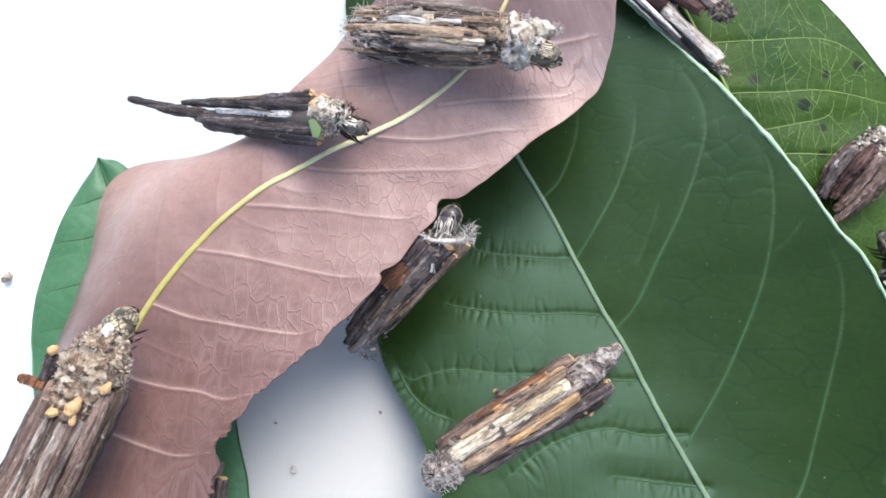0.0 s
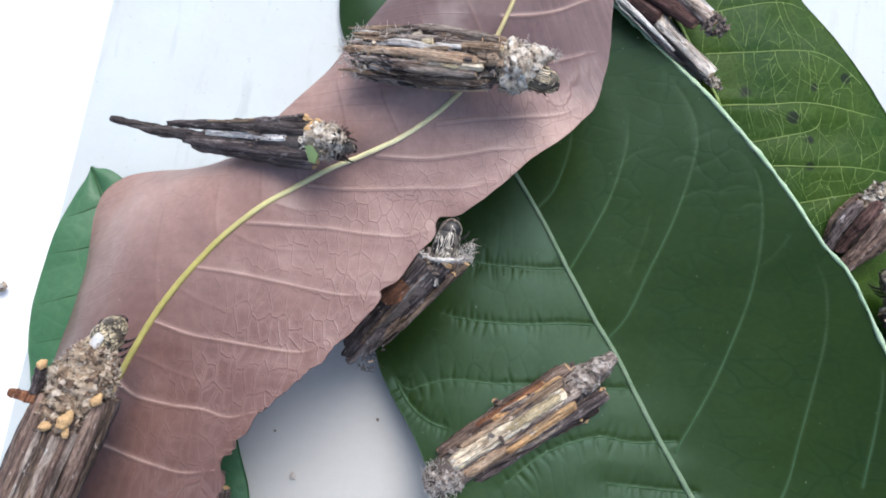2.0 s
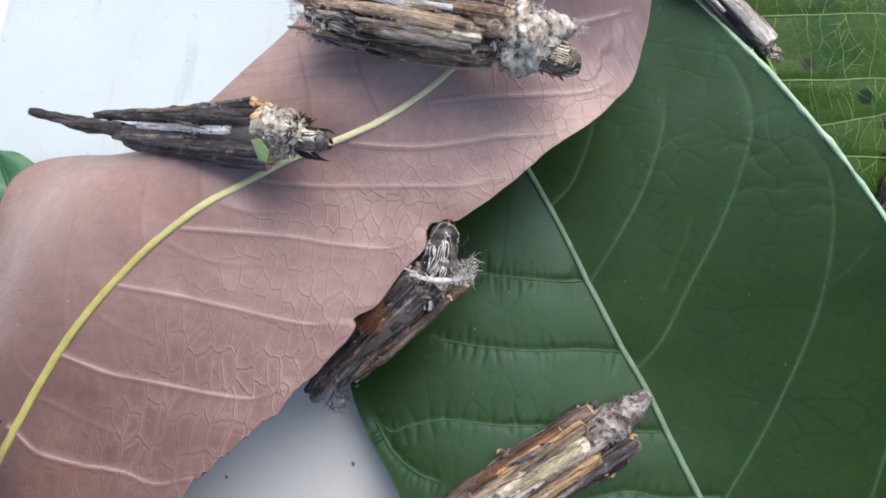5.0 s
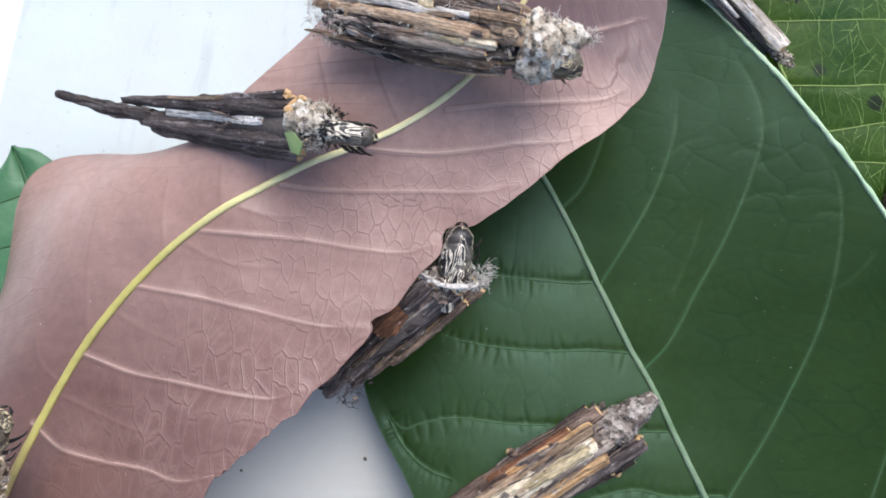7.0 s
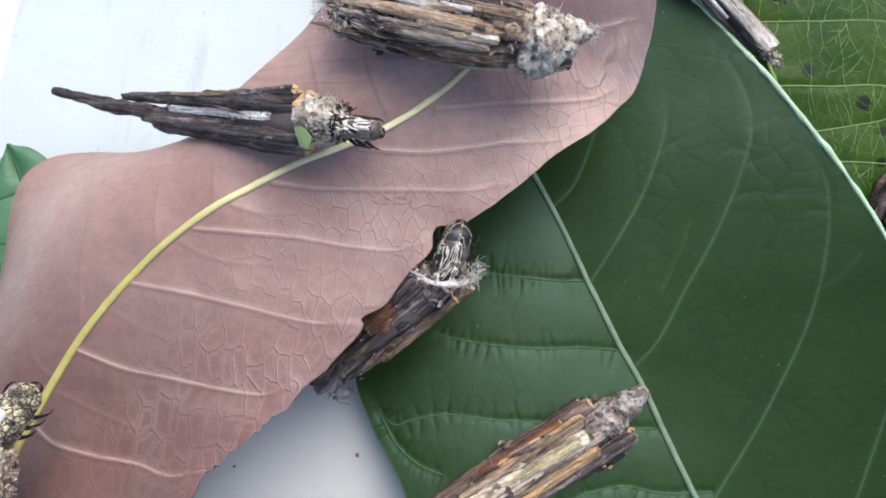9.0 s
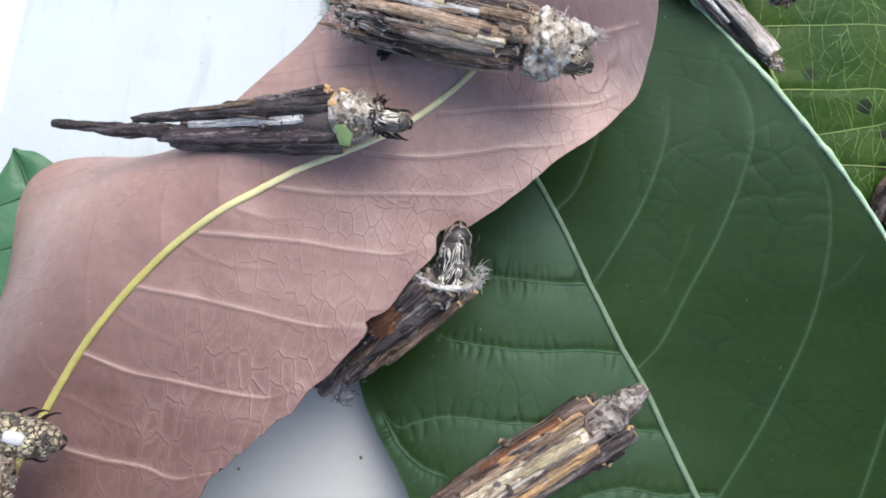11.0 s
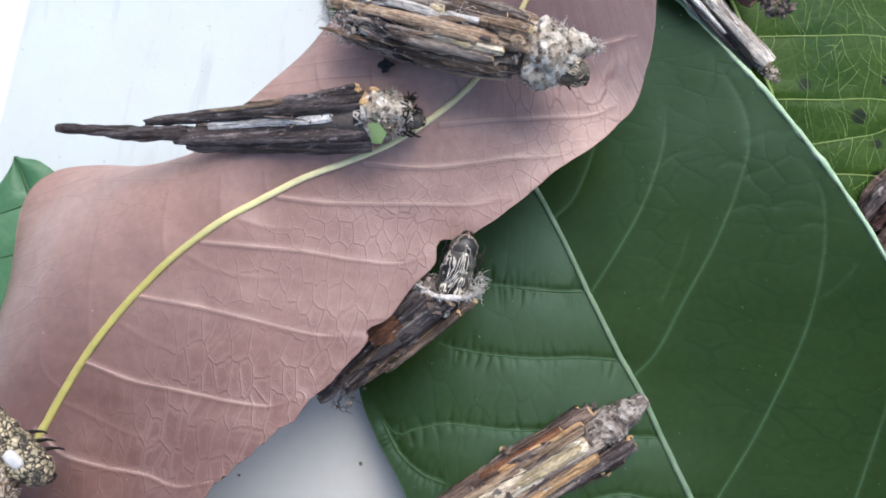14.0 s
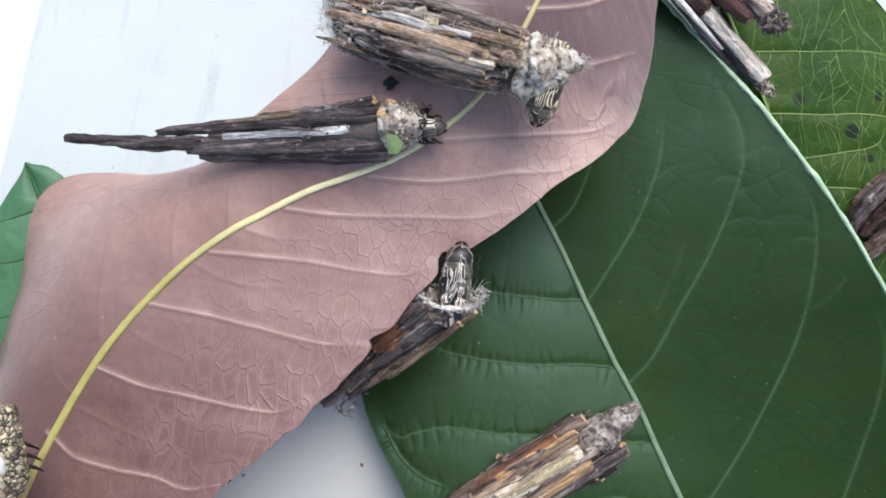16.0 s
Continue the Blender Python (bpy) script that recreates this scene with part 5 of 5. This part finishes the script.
# cases at the far margin
case_f, rng = case("dark bagworm case half under the broad leaf's margin", pose(0.0840, 0.0120, 0.0050, 0, 0, 46), 16)
round_twigs(case_f, 11, 15, 4.3, ["mauve", "red", "dark", "mauve", "brown"], rng, (1.1, 1.6), 0.68)
part("core", lump("core", [(-9.5, 0, 0), (-5, 0, 0), (0, 0, 0)], [2.0, 3.4, 3.2], "felt", 7, 0.1), case_f)
collar(case_f, -2, 4, 3.6, 600, "crumb", rng, 0.7, 30)

case_f2, rng = case("bagworm case with pale crumbly collar beside the broad leaf", pose(0.0790, -0.0080, 0.0080, 0, -8, 125), 17)
round_twigs(case_f2, 10, 24, 4.6, ["dark", "brown", "grey"], rng, (1.0, 1.5), 0.8)
part("core", lump("core", [(-23, 0, 0), (-10, 0, 0), (0, 0, 0)], [3.0, 4.0, 3.4], "felt", 8, 0.1), case_f2)
collar(case_f2, -8, 1, 4.2, 600, "crumb", rng, 0.7, 70)
larva_f = larva(case_f2, 4.4, 3.0, "larvadark", rng)

case_g, rng = case("bagworm case of smooth reddish and grey sticks on the spotted leaf", pose(0.0300, 0.0560, 0.0060, 0, 3, 141), 18)
for a, b, r0, r1, mat in (((-23, 1.8, 1.6), (0, 1.4, 1.6), 1.6, 1.6, "red"), ((-17, 4.2, 0), (0, 3.6, 0), 1.7, 1.7, "red"), ((-25.5, 0.6, 2.8), (0, -2.8, 1.6), 1.3, 1.7, "grey"), ((-24, -1.6, 2.0), (0, -4.6, 1.6), 0.7, 0.8, "bleached"), ((-22, -2.6, 0), (0, -4.4, -0.4), 1.3, 1.4, "dark"), ((-18, 1.0, -2.4), (0, 1.0, -2.4), 1.7, 1.7, "dark"), ((-20, -2.0, -2.4), (0, -2.4, -2.4), 1.6, 1.6, "brown")):
    twig(case_g, a, b, r0, r1, mat, rng, 0.25)
part("core", lump("core", [(-20, 0, 0), (-10, 0, 0), (2, 0, 0)], [1.6, 2.6, 3.0], "felt", 5, 0.1), case_g)
v, f = chips(170, (-25.5, 0.4, 2.4), (2.6, 1.7, 1.4), 0.55, rng)
tagged(part("crumb_mass", mesh_of("crumb_mass", v, f, ["crumbdark"], smooth=False), case_g, "grey frayed crumbs on the tail stick"), kind="stuff")

case_g2, rng = case("slim bagworm case with a long pale stick along the leaf margin", pose(0.0504, 0.0305, 0.0054, 0, 0, -47.5), 19)
twig(case_g2, (-32, 0.5, 1.2), (-1.2, 0.5, 1.1), 0.95, 1.25, "bleachedtan", rng, 0.2)
twig(case_g2, (-32, -0.9, -0.5), (-6, -0.7, -0.5), 0.7, 0.8, "dark", rng, 0.2)
twig(case_g2, (-30, 1.2, -0.6), (-8, 1.1, -0.8), 0.6, 0.8, "brown", rng, 0.2)
twig(case_g2, (-32, -2.6, 1.9), (-9, -1.8, 1.4), 0.9, 0.3, "bleached", rng, 0.15)
part("core", lump("core", [(-24, 0, -0.8), (-10, 0, -0.6), (0, 0, -0.4)], [0.5, 0.8, 0.9], "felt", 5, 0.1), case_g2)
v, f = chips(170, (-0.6, 0.2, 0), (2.6, 0.9, 0.9), 0.32, rng)
tagged(part("crumb_mass", mesh_of("crumb_mass", v, f, ["crumb"], smooth=False), case_g2, "crumbly tip of leaf bits"), kind="stuff")

case_h, rng = case("dark bagworm case lying under the dried leaf", pose(-0.0405, -0.0395, 0.0040, 0, 0, 84), 20)
round_twigs(case_h, 9, 26, 4.2, ["dark", "grey", "dark"], rng, (1.0, 1.4), 0.85)
part("core", lump("core", [(-24, 0, 0), (-10, 0, 0), (0, 0, 0)], [2.5, 3.4, 3.0], "felt", 8, 0.1), case_h)


# ---- small litter ----
def litter(name, x, y, size, mat, label, seed):
    rng = np.random.RandomState(seed)
    v, f = chips(26, (0, 0, size * 0.6), (size * 0.6, size * 0.5, size * 0.4), size * 0.5, rng, 0.8)
    ob = new(name, mesh_of(name, v, f, [mat], smooth=False))
    ob.matrix_basis = pose(x * MM, y * MM, ZT * MM, 0, 0, seed * 40)
    return tagged(ob, label, "crumb", "litter on the board")


spot = litter("crumb", 0, 0, 1.0, "frassdark", "dark wet dropping on the dried leaf", 5)
spot.location = (-0.0075, 0.0229, 0.0266)
litter("crumb", -82.8, -7.0, 1.2, "crumb", "pale brown crumb on the white table", 1)
litter("crumb", -26.9, -41.6, 0.8, "silk", "tiny white flake on the board", 2)
litter("crumb", -30.5, -33.5, 0.26, "frass", "tiny dark speck on the board", 3)
litter("crumb", -11.5, -31.5, 0.35, "frass", "tiny dark speck on the board", 4)


# ---- what moves ----
def motions():
    walk(case_d, [(t, pose(0.0252 + x * MM, -0.0238 + y * MM, 0.0062, 0, -2, w)) for t, x, y, w in (
        (0, -0.4, -0.2, 33), (1, -0.5, -0.2, 33), (1.5, -0.4, -0.3, 33), (2, 0, 0.1, 33.3), (2.5, 0.6, 0.2, 33.5), (3, 0.6, 0.1, 33.5), (3.5, 0.4, -0.1, 33.5), (4, 0.4, 0, 33.5), (6.5, 0, -0.4, 33.5), (7, 0.1, -0.3, 33.5), (8, 0, 0, 33.5),
        (9, 0.4, 0.3, 33.5), (11.5, -0.1, 1.0, 33.5), (12, 0.2, 0.5, 33), (13, 0.5, 0.2, 32.5), (14, 0.3, 0.5, 32.5), (15, 0.3, 0.2, 33), (16, 0.1, 0.3, 33.5))])
    walk(case_a, [(t, pose(x * MM + 0.0027, y * MM - 0.0002, 0.0305, 0, 0, w)) for t, x, y, w in (
        (0, 9.8, 23.6, -5), (1, 9.8, 23.0, -5.5), (2, 9.6, 23.3, -6), (3, 9.5, 22.6, -6.5), (3.5, 8.7, 22.2, -7), (4, 8.6, 21.8, -8), (6.5, 8.0, 22.1, -10), (7, 7.9, 22.2, -10), (7.5, 7.8, 21.8, -10.5), (8, 8.8, 22.2, -10.5),
        (8.5, 9.3, 22.7, -10.5), (9, 9.5, 22.8, -10.5), (11.5, 9.8, 23.3, -11.5), (13, 9.9, 23.8, -12), (14.5, 9.5, 23.5, -12.5), (15.5, 9.1, 23.7, -13), (16, 8.3, 24.2, -13.5))])
    walk(case_b, [(t, pose(x * MM, y * MM, 0.029, 0, p, w)) for t, x, y, p, w in (
        (0, -19.4, 14.6, -26.5, -13.7), (0.5, -19.0, 14.5, -25.7, -14.4), (1, -18.5, 14.5, -24.6, -14.5), (1.5, -19.3, 14.3, -24.6, -13.0), (2, -20.2, 14.0, -25.0, -11.6), (2.5, -20.6, 13.8, -25.3, -11.3),
        (3, -19.9, 13.7, -25.0, -11.2), (3.5, -19.7, 13.7, -26.6, -10.5), (4, -20.7, 12.9, -28.8, -10.1), (6.5, -19.4, 13.9, -29.8, -10.7), (7, -19.1, 14.7, -28.9, -11.0), (7.5, -18.8, 14.8, -28.5, -10.6),
        (8, -18.3, 15.0, -28.1, -10.3), (8.5, -17.8, 15.1, -27.7, -10.0), (9, -17.1, 15.2, -26.5, -9.7))] + [(t, pose(x * MM, y * MM, 0.029, 0, p, w)) for t, x, y, p, w in (
        (11.5, -12.9, 16.8, -19.1, -0.1), (12, -12.3, 17.6, -17.7, -1.0), (12.5, -11.6, 17.6, -16.9, -2.0), (13, -11.4, 17.5, -16.6, -1.1), (13.5, -10.1, 18.5, -14.5, -3.6), (14, -10.1, 17.7, -14.8, 1.7),
        (14.5, -10.0, 17.4, -14.5, 2.1), (15, -9.2, 17.7, -12.7, 3.1), (15.5, -8.7, 17.8, -12.0, 3.9), (16, -8.7, 18.4, -11.0, 3.2))])
    walk(case_c, [(t, pose(0.0, -0.0043, 0.0184, r, -22, w)) for t, r, w in ((0, 0, 46), (2, 0, 45), (4, 0, 44.5), (6.5, 6, 43), (9, 8, 42.5), (12.5, 8, 42), (16, 8, 41.5))])
    walk(case_e, [(t, pose(x * MM + 0.0018, y * MM - 0.0008, 0.029, 0, 0, w)) for t, x, y, w in (
        (0, -47.9, -18.0, 68), (0.5, -49.5, -17.0, 69), (1, -50.2, -16.5, 69.5), (2, -50.4, -16.4, 69.5), (3, -50.6, -16.8, 69), (3.5, -50.8, -17.5, 68), (4, -52.4, -20.5, 67), (6.5, -53.2, -21.5, 66),
        (7.5, -52.4, -22.3, 66), (8.5, -51.8, -21.5, 66), (9, -51.0, -21.8, 65), (11.5, -51.8, -22.2, 62), (13, -51.6, -22.2, 62), (14.5, -52.2, -22.7, 62), (15.5, -53.5, -22.1, 62), (16, -53.5, -21.4, 62))])
    walk(case_f2, [(t, pose(x * MM, y * MM, 0.008, 0, -8, 125)) for t, x, y in ((0, 77.5, -4.5), (0.6, 79.5, -7), (1.2, 80.5, -9), (16, 80.5, -9))])
    walk(case_f, [(t, pose(x * MM, y * MM, 0.0045, 0, -15, 52)) for t, x, y in ((0, 77.4, 15.0), (0.5, 78.8, 13.0), (1, 80.2, 9.4), (2, 80.4, 7.4), (2.5, 80.2, 8), (3, 78.6, 12.4), (4, 77.4, 14.6), (9, 76.8, 14.6), (11.5, 76.4, 14.6), (13, 74.6, 16.0), (14, 75.2, 15.0), (16, 75.2, 16.2))])
    # larvae in their cases: how far out (mm), nod, swing
    for body, rows in (
            (larva_a, ((0, -0.6, 6, -8), (2, -0.6, 6, -8), (4, -0.6, 6, -8), (6.5, -0.8, 4, 0), (7, -2.0, 4, -4), (7.5, -3.2, 4, -10), (8, -5.0, 4, -10), (8.5, -3.6, 4, -8), (9, -3.4, 4, -10), (11.5, -1.4, 2, -6), (12.5, -4.0, 4, -10), (13.5, -1.8, 4, -4), (14, -1.6, 4, -10), (14.5, -2.2, 6, -24), (15, -1.6, 6, -45), (15.5, -0.5, 8, -80), (16, 0.2, 8, -88))),
            (larva_b, ((0, 0.8, 22, -8), (0.5, 0.8, 24, -12), (1, 0.2, 20, 0), (1.5, -0.5, 20, 4), (2, -0.8, 18, 4), (3, -0.8, 18, 4), (3.5, -0.8, 18, 0), (4, -0.6, 18, 0), (6.5, 2.4, 22, 4), (7, 2.5, 22, 3), (8, 2.3, 22, 0), (9, 2.4, 20, 2), (11.5, 0.8, 14, -6), (12.5, -0.1, 14, -4), (13.5, -0.6, 12, -4), (14.5, -0.8, 12, -4), (15.5, -0.4, 10, 0), (16, 0.2, 8, 2))),
            (larva_c, ((0, -1.8, 0, 22), (1, -1.5, 0, 24), (2, -1.0, 0, 27), (3, -1.0, 0, 28), (4, -0.9, 0, 30), (6.5, -0.3, 0, 37), (7, -0.3, 2, 38), (7.5, -0.2, 2, 36), (8, 0.2, 0, 20), (8.5, 0.4, 0, 18), (9, 0.2, 0, 30), (11.5, 0.5, 0, 37), (12, 0.6, 0, 33), (12.5, 0.9, 0, 21), (13, 0.6, 0, 18), (13.5, 0.7, 0, 24), (14.5, 0.8, 0, 35), (16, 0.8, 2, 40))),
            (larva_e, ((0, -3.4, 6, -6), (1, -3.2, 6, -8), (3, -3.0, 6, -8), (4, -3.0, 6, 0), (7, -3.4, 6, 0), (7.5, -3.2, 6, 0), (8.5, -1.4, 6, -4), (9, -0.6, 6, -10), (11.5, 0.8, 8, -88), (12, 1.0, 8, -94), (13, 1.2, 8, -100), (14, 1.0, 8, -108), (15, 0.8, 8, -116), (15.5, 0.4, 8, -138), (16, 0.2, 8, -142)))):
        x0, dy, dz = {larva_a: (0.6, -0.9, 0.3), larva_b: (3.1, -1.2, -2.6), larva_c: (1.1, -0.3, 0), larva_e: (0.4, 0, 0)}[body]
        rise = 0.7 if body is larva_a else 0        # this one lifts towards the middle of its case
        walk(body, [(t, pose((x0 + out) * MM, (dy + rise * min(max((t - 6.5) / 2, 0), 1)) * MM, dz * MM, 0, nod, swing)) for t, out, nod, swing in rows])


motions()
